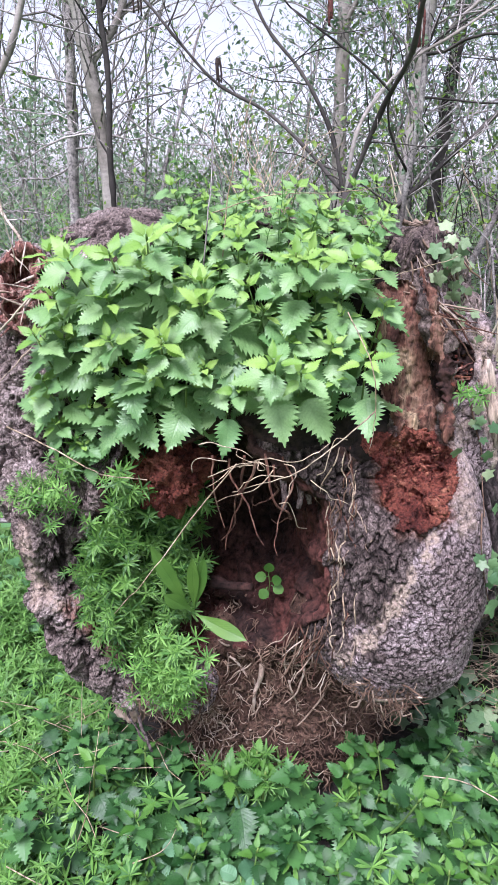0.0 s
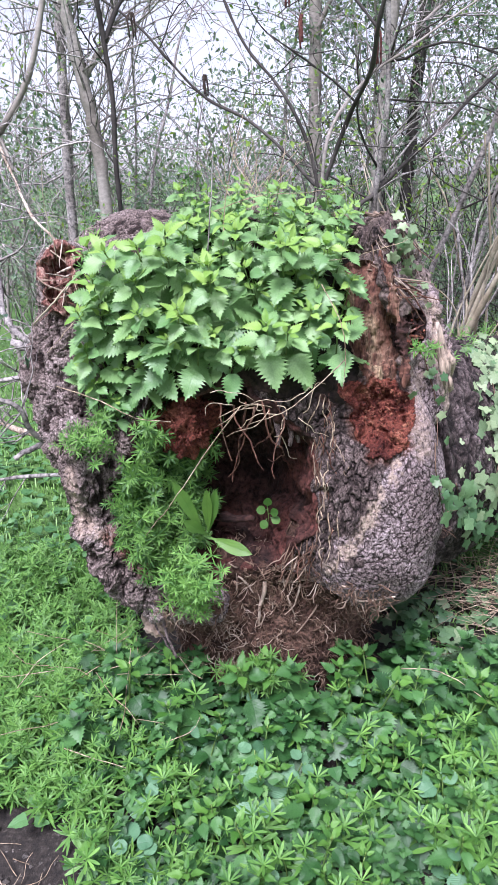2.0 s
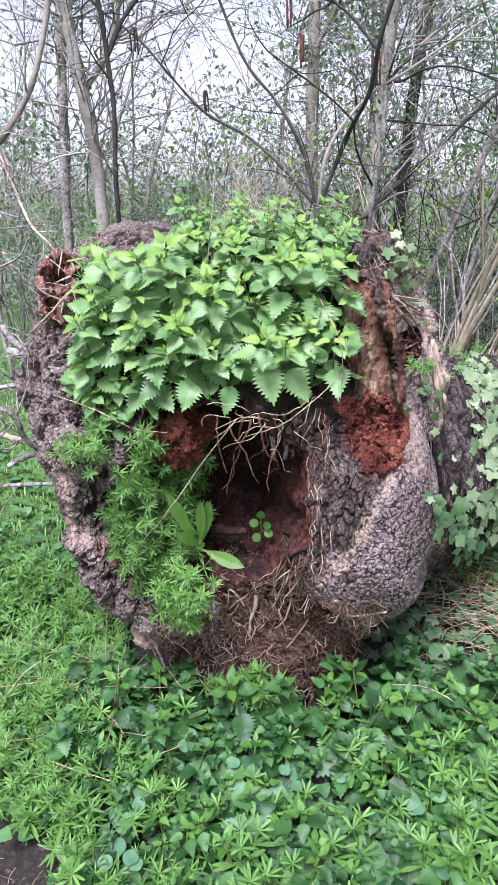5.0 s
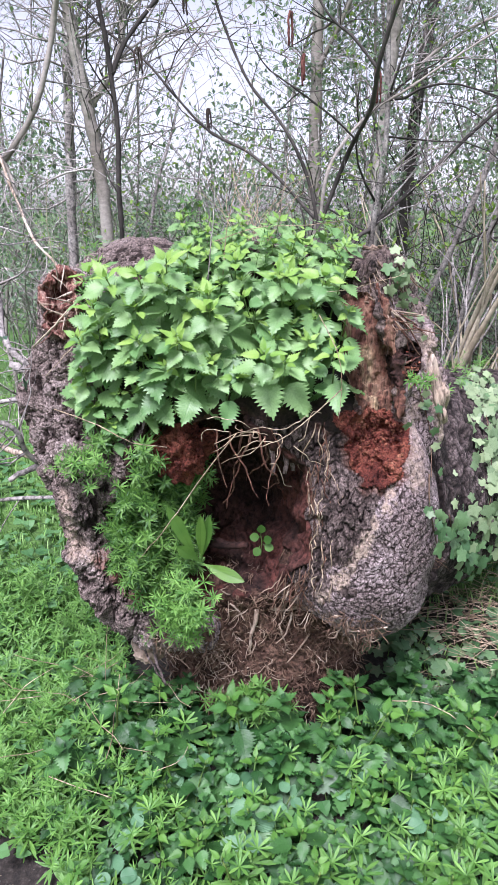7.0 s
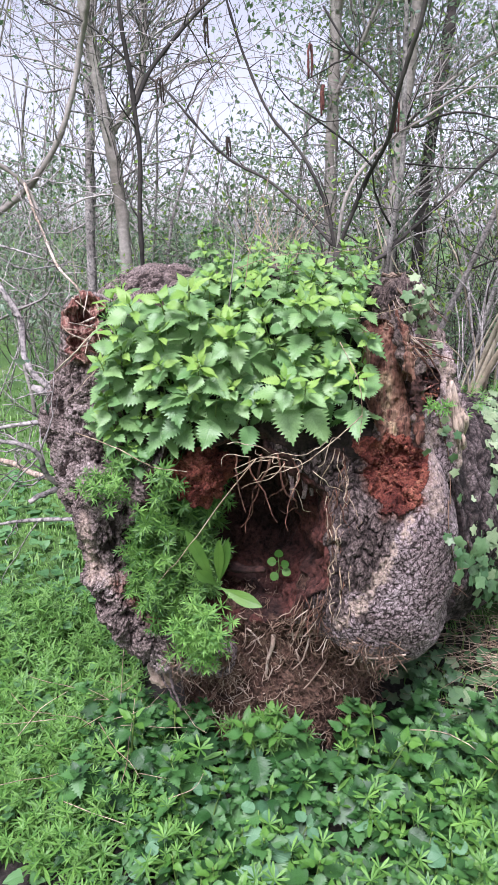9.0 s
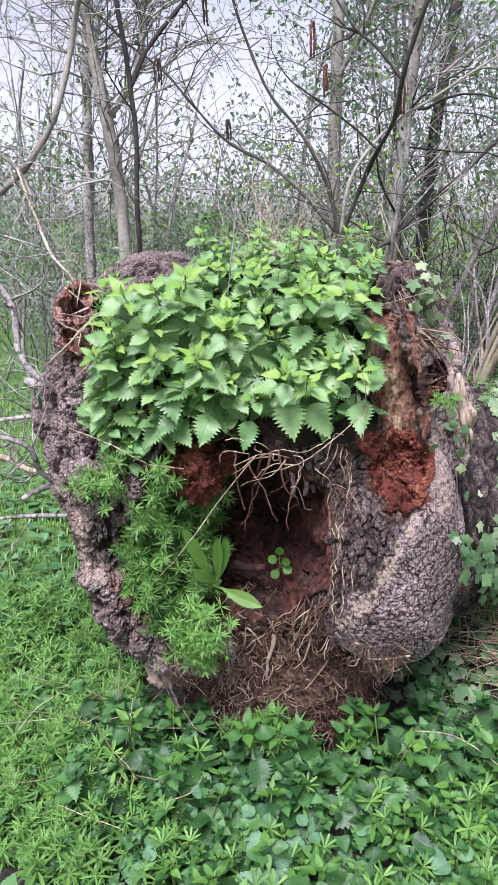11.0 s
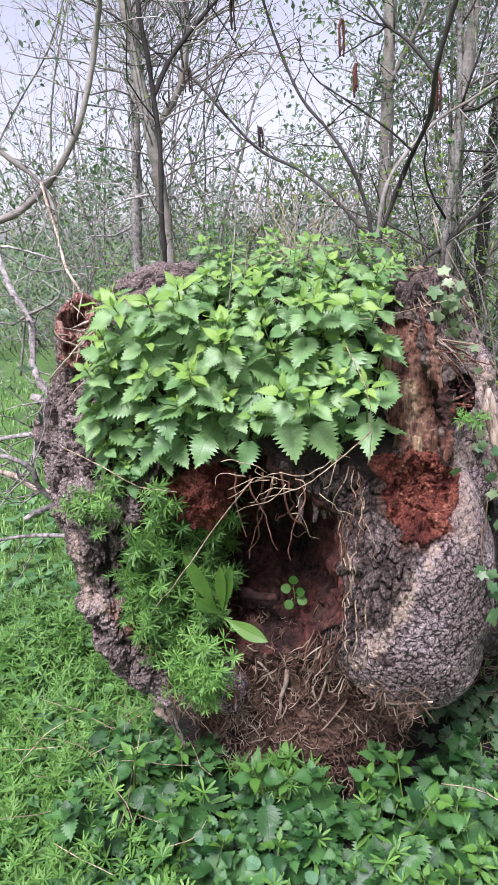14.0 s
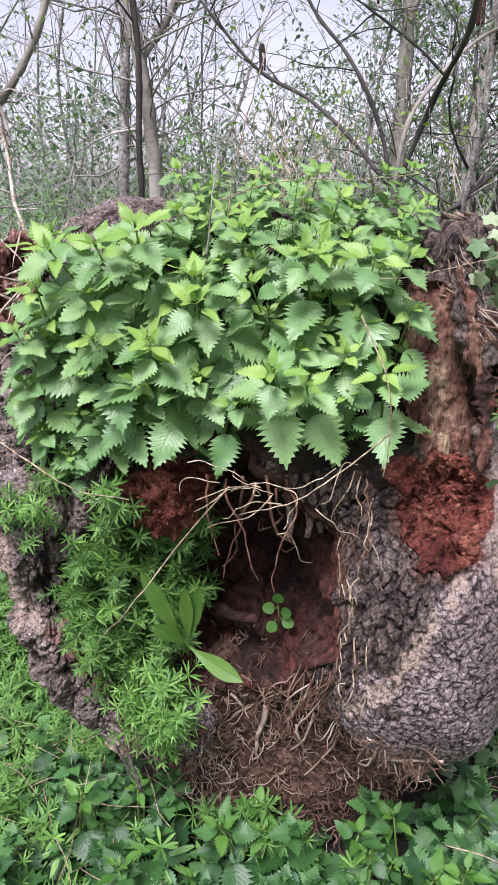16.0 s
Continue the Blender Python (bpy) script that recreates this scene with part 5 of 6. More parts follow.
def make_grass():
    rng = np.random.default_rng(31)
    h = Heap()
    for k in range(30000):
        far = rng.random()
        y = -0.35 + 6.5 * far ** 1.8
        x = -0.45 - (0.9 + 0.75 * (y + 0.8)) * rng.random() ** 0.9
        if k % 4 == 0:
            x, y = 0.45 + 2.2 * rng.random(), -0.8 + 3.2 * rng.random()
            if y < 0.1 and rng.random() < 0.8:
                continue
        if np.hypot((x + 0.66) / 1.2, y + 0.62) < 0.2:
            continue
        b = np.array((x, y, gz(x, y)))
        ang, ln, w = rng.random() * 6.28, (0.03 + 0.045 * rng.random()), 0.0012 + 0.0016 * rng.random() + 0.0006 * y
        d = np.array((math.cos(ang), math.sin(ang), 0)) * (0.3 + 0.7 * rng.random())
        s = np.array((-math.sin(ang), math.cos(ang), 0)) * w
        mid, tip = b + d * ln * 0.35 + (0, 0, ln * 0.65), b + d * ln + (0, 0, ln * (0.5 + 0.5 * rng.random()))
        h.put([b - s, b + s, mid + s, mid - s, tip], [(0, 1, 2, 3), (3, 2, 4)])
    tagged(new("grass", h.mesh("grass", GRASS)), "short fresh green spring grass", "grass", kind="stuff")
    # low round-leaved herbs between
    h = Heap()
    v, f, uv = blade(1.0, 0.92, 8, heart_outline, 0.12, 0.18, teeth=0.05, stalk=0.25, seed=4, wave=0.03)
    for k in range(3200):
        x, y = -1.7 + 2.8 * rng.random(), -0.95 + 2.4 * rng.random() ** 1.3
        if np.hypot((x + 0.66) / 1.2, y + 0.62) < 0.2 or (y > -0.03 and -0.42 < x < 0.5) or (x < -0.35 and rng.random() < 0.45):
            continue
        if 0.5 < x < 1.0 and 0.12 < y < 0.6 and rng.random() < 0.85:
            continue
        ang, tilt = rng.random() * 6.28, 0.25 * rng.normal() + 0.12
        R = turned((math.cos(ang) * math.cos(tilt), math.sin(ang) * math.cos(tilt), -math.sin(tilt)))
        size = 0.018 + 0.026 * rng.random()
        h.put(np.array((x, y, gz(x, y) + 0.02 + 0.06 * rng.random())) + (v * size) @ R.T, f, uv)
    for k in range(520):
        x, y = -0.45 - 1.6 * rng.random(), 0.15 + 2.4 * rng.random()
        ang, tilt = rng.random() * 6.28, 0.3 * rng.normal()
        R = turned((math.cos(ang) * math.cos(tilt), math.sin(ang) * math.cos(tilt), -math.sin(tilt)))
        h.put(np.array((x, y, gz(x, y) + 0.03 + 0.05 * rng.random())) + (v * (0.035 + 0.035 * rng.random())) @ R.T, f, uv)
    tagged(new("ground_herbs", h.mesh("ground_herbs", HERB)), "low herbs with small rounded green leaves", "herbs", kind="stuff")
    # grit on the bare soil
    h = Heap()
    for k in range(500):
        x, y = -0.66 + 0.14 * rng.normal(), -0.60 + 0.10 * rng.normal()
        r = 0.002 + 0.007 * rng.random() ** 4
        p = np.array([(1, 0, 0), (-1, 0, 0), (0, 1, 0), (0, -1, 0), (0, 0, 1), (0, 0, -1)]) * r * (0.6 + 0.8 * rng.random((6, 1))) * (1, 1, 0.7)
        h.put(p + (x, y, gz(x, y) + 0.4 * r), [(0, 2, 4), (2, 1, 4), (1, 3, 4), (3, 0, 4), (2, 0, 5), (1, 2, 5), (3, 1, 5), (0, 3, 5)])
    tagged(new("grit", h.mesh("grit", STONE, False)), "small grey stones on bare dark soil", "stones", kind="stuff")


make_grass()


# ---- single plants ----
def make_dock():
    rng = np.random.default_rng(41)
    plant = thing("dock_plant", "green dock seedling with long tongue-shaped leaves in the hollow", "dock", (-0.135, -0.11, 0.630))
    for d, ln, w, curl in (((-0.42, -0.25, 1.0), 0.165, 0.030, 0.10), ((0.02, -0.30, 1.0), 0.135, 0.024, 0.05), ((0.18, -0.25, 1.0), 0.130, 0.027, 0.06), ((-0.65, -0.5, 0.75), 0.075, 0.030, 0.1), ((0.80, -0.55, -0.10), 0.115, 0.034, 0.14)):
        me = leaf_mesh("dock_leaf", DOCK, ln, w, 12, dock_outline, curl, 0.25, stalk=0.012, seed=int(ln * 1000), wave=0.03)
        ob = part("leaf", me, plant)
        place(ob, (0.004 * rng.normal(), 0, 0), turned(d, (0, -1, 0.35)), 1.0)


def make_seedling():
    plant = thing("seedling", "small bright green round-leaved seedling on the hollow's floor", "seedling", (0.012, 0.04, 0.585))
    h = Heap()
    tube(h, [(0, 0, -0.02), (0.003, -0.006, 0.02), (0.0, -0.012, 0.05)], 0.0016, 0.001, 4)
    part("stem", h.mesh("stem", STEM), plant)
    me = leaf_mesh("round_leaf", NETTLE_FRESH, 0.024, 0.023, 12, round_outline, 0.1, 0.12, teeth=0.02, stalk=0.006, seed=3)
    for at, d in (((0.0, -0.014, 0.050), (0.05, -0.25, 1)), ((0.0, -0.012, 0.042), (-1, -0.3, 0.1)), ((0.004, -0.012, 0.030), (0.6, -0.4, 0.35)), ((0.006, -0.012, 0.020), (1, -0.4, -0.35)), ((-0.002, -0.012, 0.016), (-0.5, -0.4, -0.9))):
        ob = part("leaf", me, plant)
        place(ob, at, turned(d, (0, -1, 0.5)), 1.0)


make_dock()
make_seedling()


def ivy_leaf(seed, material):
    rng = np.random.default_rng(seed)
    h = Heap()
    bump = 1 + 0.07 * rng.normal(size=25)
    ring = []
    for k in range(25):
        t = k / 24 * 2 * math.pi
        lobes = (0.78 + 0.17 * math.cos(5 * t) + 0.10 * math.cos(t)) * bump[k]
        ring.append((0.5 + 0.52 * lobes * math.cos(t), 0.55 * lobes * math.sin(t), 0.05 * math.cos(2 * t) - 0.04))
    v = [(0.45, 0, 0.03)] + ring[:-1] + [(-0.3, 0.012, 0), (-0.3, -0.012, 0)]
    f = [(0, k, k % 24 + 1) for k in range(1, 25)] + [(0, 25, 26)]
    h.put(v, f, [(0.5 + p[1], p[0]) for p in v])
    return h.mesh("ivy_leaf", material)


def make_ivy():
    rng = np.random.default_rng(51)
    pale, green = [ivy_leaf(k, IVY) for k in range(4)], [ivy_leaf(k, IVY_DARK) for k in range(4, 8)]
    plant = thing("ivy", "ivy with pale green lobed leaves climbing the trunk's bark", "ivy", (0.52, 0.05, 0.0))
    inv = plant.matrix_basis.inverted()
    # shoots: points (x, y, z) aimed at, leaves along them, their spread, size, share of pale leaves
    shoots = (([(0.335, 0.15, 1.335), (0.350, 0.15, 1.30), (0.365, 0.15, 1.262), (0.387, 0.15, 1.218), (0.423, 0.15, 1.168), (0.468, 0.16, 1.12)], 34, 0.010, 0.026, 0.9),
              ([(0.468, 0.16, 1.12), (0.50, 0.25, 1.08), (0.563, 0.4, 1.03), (0.638, 0.4, 0.964), (0.715, 0.4, 0.877)], 75, 0.032, 0.036, 0.8),
              ([(0.660, 0.4, 0.93), (0.700, 0.4, 0.84), (0.725, 0.4, 0.74), (0.744, 0.4, 0.60), (0.735, 0.4, 0.46)], 120, 0.042, 0.046, 0.92),
              ([(0.720, 0.4, 0.92), (0.780, 0.4, 0.80), (0.800, 0.4, 0.65), (0.810, 0.4, 0.50), (0.79, 0.4, 0.36)], 110, 0.045, 0.046, 0.85),
              ([(0.84, 0.5, 0.80), (0.88, 0.5, 0.66), (0.90, 0.5, 0.50), (0.88, 0.5, 0.38)], 60, 0.05, 0.046, 0.8),
              ([(0.620, 0.4, 0.52), (0.635, 0.4, 0.46), (0.665, 0.4, 0.41), (0.72, 0.4, 0.37), (0.77, 0.4, 0.32)], 60, 0.036, 0.044, 0.15),
              ([(0.385, 0.0, 1.04), (0.400, 0.0, 0.99), (0.415, 0.0, 0.94), (0.425, 0.0, 0.88), (0.435, 0.02, 0.80)], 13, 0.012, 0.026, 0.3),
              ([(0.44, 0.05, 0.80), (0.46, 0.10, 0.70), (0.48, 0.10, 0.62), (0.50, 0.12, 0.55)], 9, 0.015, 0.026, 0.2))
    for way, count, spread, size, share in shoots:
        pts = []
        for x, y, z in way:
            p, nn = meets((0.0, -1.5, 1.4), (x, y, z))
            if p is not None and p[1] < 1.5:
                pts.append(p + nn * 0.006)
        if len(pts) < 2:
            continue
        line = spline(pts, 8)
        h = Heap()
        tube(h, line, 0.0018, 0.0010, 5)
        shoot = part("ivy_stem", h.mesh("ivy_stem", ROOT), plant)
        shoot.matrix_parent_inverse = inv
        for k in range(count):
            at = line[rng.integers(len(line))] + rng.normal(0, spread, 3)
            p, nn = meets((0.0, -1.5, 1.4), at)
            if p is None or np.linalg.norm(p - at) > 0.25:
                continue
            out = nn + np.array((0.30 * rng.normal(), -0.45 + 0.25 * rng.normal(), 0.25 + 0.30 * rng.normal()))
            ang = rng.normal() * 0.7
            d = np.array((math.sin(ang), 0.0, -math.cos(ang)))
            ob = part("leaf", (pale if rng.random() < share else green)[rng.integers(4)], shoot)
            place(ob, p + nn * (0.010 + 0.022 * rng.random()), turned(d - nn * (d @ nn) * 0.8, out), size * (0.65 + 0.6 * rng.random()))
    # creeping over the ground beside the trunk
    creep = thing("ivy", "ivy creeping over the ground beside the trunk", "ivy", (0.6, 0.1, 0.0))
    inv = creep.matrix_basis.inverted()
    for k in range(270):
        x, y = 0.38 + 0.6 * rng.random(), -0.04 + 0.60 * rng.random()
        ang = rng.random() * 6.28
        ob = part("leaf", (pale if k % 4 == 0 else green)[rng.integers(4)], creep)
        ob.matrix_parent_inverse = inv
        place(ob, (x, y, gz(x, y) + 0.03 + 0.07 * rng.random()), turned((math.cos(ang), math.sin(ang), -0.3), (0.2 * rng.normal(), -0.5, 1)), 0.030 + 0.026 * rng.random())


make_ivy()


# ---- dry stems ----
def dry_stem(label, pts, r, material=STRAW, rng=np.random.default_rng(61)):
    h = Heap()
    tube(h, spline(pts, 6), r * 0.55, r * 0.35, 5, 0.0012, rng)
    ob = new("dry_stem", h.mesh("dry_stem", material))
    return tagged(ob, label, "dry stem")


def make_dry_stems():
    rng = np.random.default_rng(71)
    # the crossing straws over the nettles and the mouth
    for pts, r in (([(0.165, -0.26, 1.10), (0.12, -0.27, 1.06), (0.05, -0.265, 1.00), (-0.03, -0.25, 0.965)], 0.0022), ([(-0.045, -0.235, 1.00), (-0.12, -0.235, 0.90), (-0.20, -0.225, 0.78), (-0.27, -0.20, 0.685)], 0.0022),
                   ([(-0.44, -0.16, 1.03), (-0.33, -0.24, 1.02), (-0.26, -0.25, 0.985), (-0.19, -0.235, 0.97)], 0.0024), ([(0.12, -0.22, 1.24), (0.155, -0.255, 1.17), (0.165, -0.26, 1.10), (0.16, -0.26, 1.04)], 0.0018),
                   ([(0.10, -0.10, 1.27), (0.18, -0.10, 1.275), (0.27, -0.05, 1.29), (0.33, 0.0, 1.30)], 0.0018), ([(-0.10, -0.02, 1.37), (0.0, 0.0, 1.40), (0.12, 0.06, 1.405), (0.25, 0.12, 1.42)], 0.0018),
                   ([(-0.04, -0.25, 1.00), (0.0, -0.26, 1.02), (0.05, -0.27, 1.02), (0.10, -0.26, 1.045)], 0.002), ([(0.03, -0.25, 0.985), (-0.01, -0.26, 0.99), (-0.05, -0.25, 0.955)], 0.002),
                   ([(-0.09, -0.245, 0.98), (-0.03, -0.255, 1.01), (0.02, -0.26, 1.005)], 0.0016), ([(-0.075, -0.08, 1.30), (-0.065, -0.09, 1.40), (-0.04, -0.08, 1.50), (-0.02, -0.06, 1.58)], 0.002),
                   ([(-0.42, 0.0, 1.24), (-0.40, -0.06, 1.17), (-0.47, -0.10, 1.09)], 0.0022)):
        dry_stem("thin pale dry stem lying over nettles", pts, r, STRAW, rng)
    dry_stem("brown upright dry stem among nettles", [(-0.11, -0.05, 1.28), (-0.10, -0.05, 1.38), (-0.088, -0.04, 1.49)], 0.0028, TWIG, rng)
    dry_stem("reddish dry stem across the broken stub", [(-0.53, 0.02, 1.13), (-0.46, -0.03, 1.19), (-0.38, 0.0, 1.27)], 0.0045, COPPICE, rng)
    dry_stem("reddish thin dry stem beside the stub", [(-0.45, 0.0, 1.28), (-0.455, -0.03, 1.40), (-0.44, -0.05, 1.50)], 0.002, COPPICE, rng)
    # tangle of fine fibres at the lip
    h = Heap()
    for k in range(10):
        c = np.array((0.015, -0.225, 0.985)) + rng.normal(0, 1, 3) * (0.045, 0.010, 0.018)
        tube(h, spline(wander(c, (rng.normal(), 0.3 * rng.normal(), 0.4 * rng.normal() - 0.1), 0.06 + 0.06 * rng.random(), 5, rng, 0.45), 3), 0.0011, 0.0006, 4)
    tagged(new("dry_tangle", h.mesh("dry_tangle", STRAW)), "tangle of fine pale dry stems at the hollow's lip", "dry stems", kind="stuff")
    # a tuft of dry stalks behind the nettles
    h = Heap()
    for k in range(22):
        b = np.array((0.0 + 0.03 * rng.normal(), 0.28 + 0.02 * rng.normal(), 1.335))
        tube(h, spline(wander(b, (0.25 * rng.normal() + 0.08, 0.15 * rng.normal(), 1), 0.14 + 0.15 * rng.random(), 6, rng, 0.20, 0.06), 3), 0.0013, 0.0006, 4)
    tagged(new("dry_tuft", h.mesh("dry_tuft", STRAW)), "tuft of thin pale dry stalks behind the nettles", "dry stems", kind="stuff")
    # straw on the ground
    h = Heap()
    for k in range(240):
        x, y = 0.84 + 0.12 * rng.normal(), 0.45 + 0.20 * rng.normal()
        d = np.array((rng.normal(), 0.6 * rng.normal(), 0.12 * rng.normal()))
        tube(h, spline(wander((x, y, gz(x, y) + 0.03 + 0.08 * rng.random()), d, 0.10 + 0.2 * rng.random(), 4, rng, 0.08), 2), 0.0014, 0.0008, 4)
    for k in range(45):
        x, y = -0.35 + 0.16 * rng.normal(), 0.0 + 0.12 * rng.normal()
        d = np.array((rng.normal(), 0.6 * rng.normal(), 0.6 * rng.normal()))
        tube(h, spline(wander((x, y, gz(x, y) + 0.05 + 0.10 * rng.random()), d, 0.08 + 0.2 * rng.random(), 4, rng, 0.15), 2), 0.0013, 0.0008, 4)
    for k in range(30):
        x, y = -0.60 + 0.10 * rng.normal(), -0.55 + 0.08 * rng.normal()
        tube(h, spline(wander((x, y, gz(x, y) + 0.01), (rng.normal(), rng.normal(), 0.1), 0.05 + 0.08 * rng.random(), 4, rng, 0.2), 2), 0.001, 0.0006, 4)
    tagged(new("straw", h.mesh("straw", STRAW)), "dry straw lying on the ground", "straw", kind="stuff")
    dry_stem("long pale grass stalk arching over nettles", [(0.36, -0.10, 0.21), (0.44, -0.14, 0.235), (0.52, -0.18, 0.21), (0.64, -0.24, 0.14)], 0.0028, STRAW, rng)
    dry_stem("pale grass stalk beside the trunk", [(0.66, -0.05, 0.03), (0.63, -0.10, 0.14), (0.67, -0.10, 0.22)], 0.0024, STRAW, rng)


make_dry_stems()


# ---- trees and thicket ----
def twigs_on(heap, leaves, line, radius, rng, count, length, depth=1, leafy=0.5, leaf=1.0):
    """Side shoots along a branch, thinner and thinner, with small leaves."""
    for k in range(count):
        i = rng.integers(max(1, len(line) // 5), len(line))
        t = line[min(i, len(line) - 1)] - line[max(0, i - 1)]
        t = t / (np.linalg.norm(t) + 1e-9)
        d = t * 0.7 + rng.normal(0, 0.65, 3) + (0, 0, 0.15)
        ln = length * (0.4 + 0.9 * rng.random())
        shoot = wander(line[i], d, ln, 6, rng, 0.20)
        r = radius * (0.30 + 0.25 * rng.random())
        tube(heap, shoot, r, r * 0.35, 4 if r > 0.003 else 3)
        if depth > 0:
            twigs_on(heap, leaves, shoot, r, rng, 3, ln * 0.55, depth - 1, leafy, leaf)
        elif leaves is not None:
            for p in np.repeat(shoot[2:], 2, 0):
                if rng.random() < leafy:
                    small_leaf(leaves, p, leaf * (0.016 + 0.030 * rng.random()), rng)


SMALL = np.array([(0, 0, 0), (0.45, -0.26, 0.07), (1, 0, -0.1), (0.45, 0.26, 0.07)]), [(0, 1, 2), (0, 2, 3)], np.array([(0.5, 0), (0, 0.5), (0.5, 1), (1, 0.5)])


def small_leaf(heap, at, size, rng):
    v, f, uv = SMALL
    R = turned(rng.normal(0, 1, 3) + (0, 0, -0.1), rng.normal(0, 0.6, 3) + (0, -0.4, 0.8))
    heap.put(at + (v * size) @ R.T, f, uv)


def make_tree(name, label, category, stems, material, twig_count, twig_length, seed, leafy=0.4, twig_material=TWIG, leaf_material=THICKET_LEAF, depth=1):
    """Trunk and limbs along the given lines, twigs and leaves grown from them. A stem: part name, points, radii."""
    rng = np.random.default_rng(seed)
    base = stems[0][1][0]
    tree = thing(name, label, category, tuple(base))
    inv = tree.matrix_basis.inverted()
    tw, lv = Heap(), Heap()
    for pn, pts, r0, r1 in stems:
        line = spline(pts, 7)
        h = Heap()
        tube(h, line, r0, r1, 10 if r0 > 0.02 else 7, r0 * 0.06, rng)
        ob = part(pn, h.mesh(pn, material), tree)
        ob.matrix_parent_inverse = inv
        twigs_on(tw, lv, line, min(0.013, max(0.006, r1)), rng, twig_count, twig_length, depth, leafy, 0.45 if leaf_material is BUD else 1.0)
    if tw.n:
        ob = tagged(part("brushwood", tw.mesh("brushwood", twig_material), tree, "fine bare shoots"), kind="stuff")
        ob.matrix_parent_inverse = inv
    if lv.n:
        ob = tagged(part("crown", lv.mesh("crown", leaf_material), tree, "sparse small spring leaves"), kind="stuff")
        ob.matrix_parent_inverse = inv
    return tree


make_tree("hazel_tree", "pale grey smooth-barked young tree behind the trunk", "tree", [("trunk", [(0.46, 3.2, -0.15), (0.43, 3.2, 1.28), (0.41, 3.2, 1.79), (0.41, 3.2, 2.24), (0.41, 3.2, 2.69), (0.41, 3.2, 3.05), (0.44, 3.2, 4.6)], 0.045, 0.034),
          ("limb", [(0.41, 3.19, 2.28), (0.55, 3.1, 2.55), (0.66, 3.0, 2.8), (0.82, 2.9, 3.1)], 0.016, 0.009), ("limb", [(0.41, 3.18, 2.75), (0.49, 3.1, 3.0), (0.52, 3.1, 3.3)], 0.014, 0.009)], TRUNK_PALE, 40, 0.7, 301, 0.55)
make_tree("hazel_tree", "slender grey leaning young tree", "tree", [("trunk", [(0.72, 2.82, -0.15), (0.75, 2.80, 1.26), (0.76, 2.80, 1.60), (0.78, 2.80, 1.98), (0.81, 2.80, 2.34), (0.82, 2.75, 2.73), (0.86, 2.6, 4.0)], 0.042, 0.026),
          ("limb", [(0.79, 2.80, 2.05), (0.98, 2.75, 2.25), (1.2, 2.7, 2.4), (1.5, 2.6, 2.5)], 0.012, 0.006)], TRUNK_PALE, 42, 0.7, 302, 0.6)
make_tree("rough_tree", "dark rough-barked tree in the thicket", "tree", [("trunk", [(1.06, 3.6, -0.15), (1.11, 3.60, 1.23), (1.13, 3.60, 1.70), (1.15, 3.60, 2.15), (1.20, 3.60, 2.61), (1.23, 3.60, 3.05), (1.3, 3.6, 4.4)], 0.048, 0.034)], TWIG_DARK, 40, 0.9, 303, 0.45)
make_tree("alder_sapling", "dark slim forked alder with catkins behind the trunk", "tree", [("trunk", [(0.20, 1.06, -0.1), (0.22, 1.03, 0.8), (0.24, 1.0, 1.40)], 0.022, 0.016),
          ("limb", [(0.24, 1.0, 1.39), (0.27, 0.98, 1.48), (0.32, 0.90, 1.63), (0.36, 0.75, 1.74), (0.36, 0.65, 1.84), (0.38, 0.60, 1.94), (0.40, 0.55, 2.04), (0.42, 0.50, 2.30)], 0.0085, 0.006),
          ("limb", [(0.23, 1.0, 1.39), (0.20, 1.00, 1.52), (0.15, 1.02, 1.64), (0.08, 1.05, 1.75), (-0.02, 1.10, 1.87), (-0.10, 1.15, 2.04), (-0.15, 1.20, 2.18), (-0.22, 1.20, 2.4)], 0.0065, 0.0045),
          ("limb", [(0.22, 1.0, 1.41), (0.10, 1.05, 1.54), (-0.02, 1.10, 1.64), (-0.17, 1.15, 1.72), (-0.30, 1.20, 1.85), (-0.41, 1.25, 1.97), (-0.56, 1.30, 2.08), (-0.70, 1.30, 2.20), (-0.89, 1.30, 2.29)], 0.006, 0.0035),
          ("limb", [(0.36, 0.66, 1.83), (0.29, 0.7, 1.92), (0.22, 0.72, 1.98), (0.14, 0.75, 2.10)], 0.005, 0.003), ("limb", [(0.335, 0.86, 1.66), (0.26, 0.84, 1.72), (0.16, 0.85, 1.79), (0.05, 0.85, 1.86)], 0.004, 0.0025)],
          TWIG_DARK, 5, 0.30, 304, 0.12, TWIG_DARK, BUD)
make_tree("alder_sapling", "pale slim branch arching out of the thicket", "tree", [("limb", [(0.24, 1.06, 1.30), (0.26, 1.05, 1.55), (0.33, 1.10, 1.68), (0.44, 1.15, 1.79), (0.56, 1.20, 1.86), (0.70, 1.25, 1.95), (0.95, 1.3, 2.1)], 0.007, 0.004)], TRUNK_PALE, 10, 0.35, 305, 0.15, TWIG, BUD)
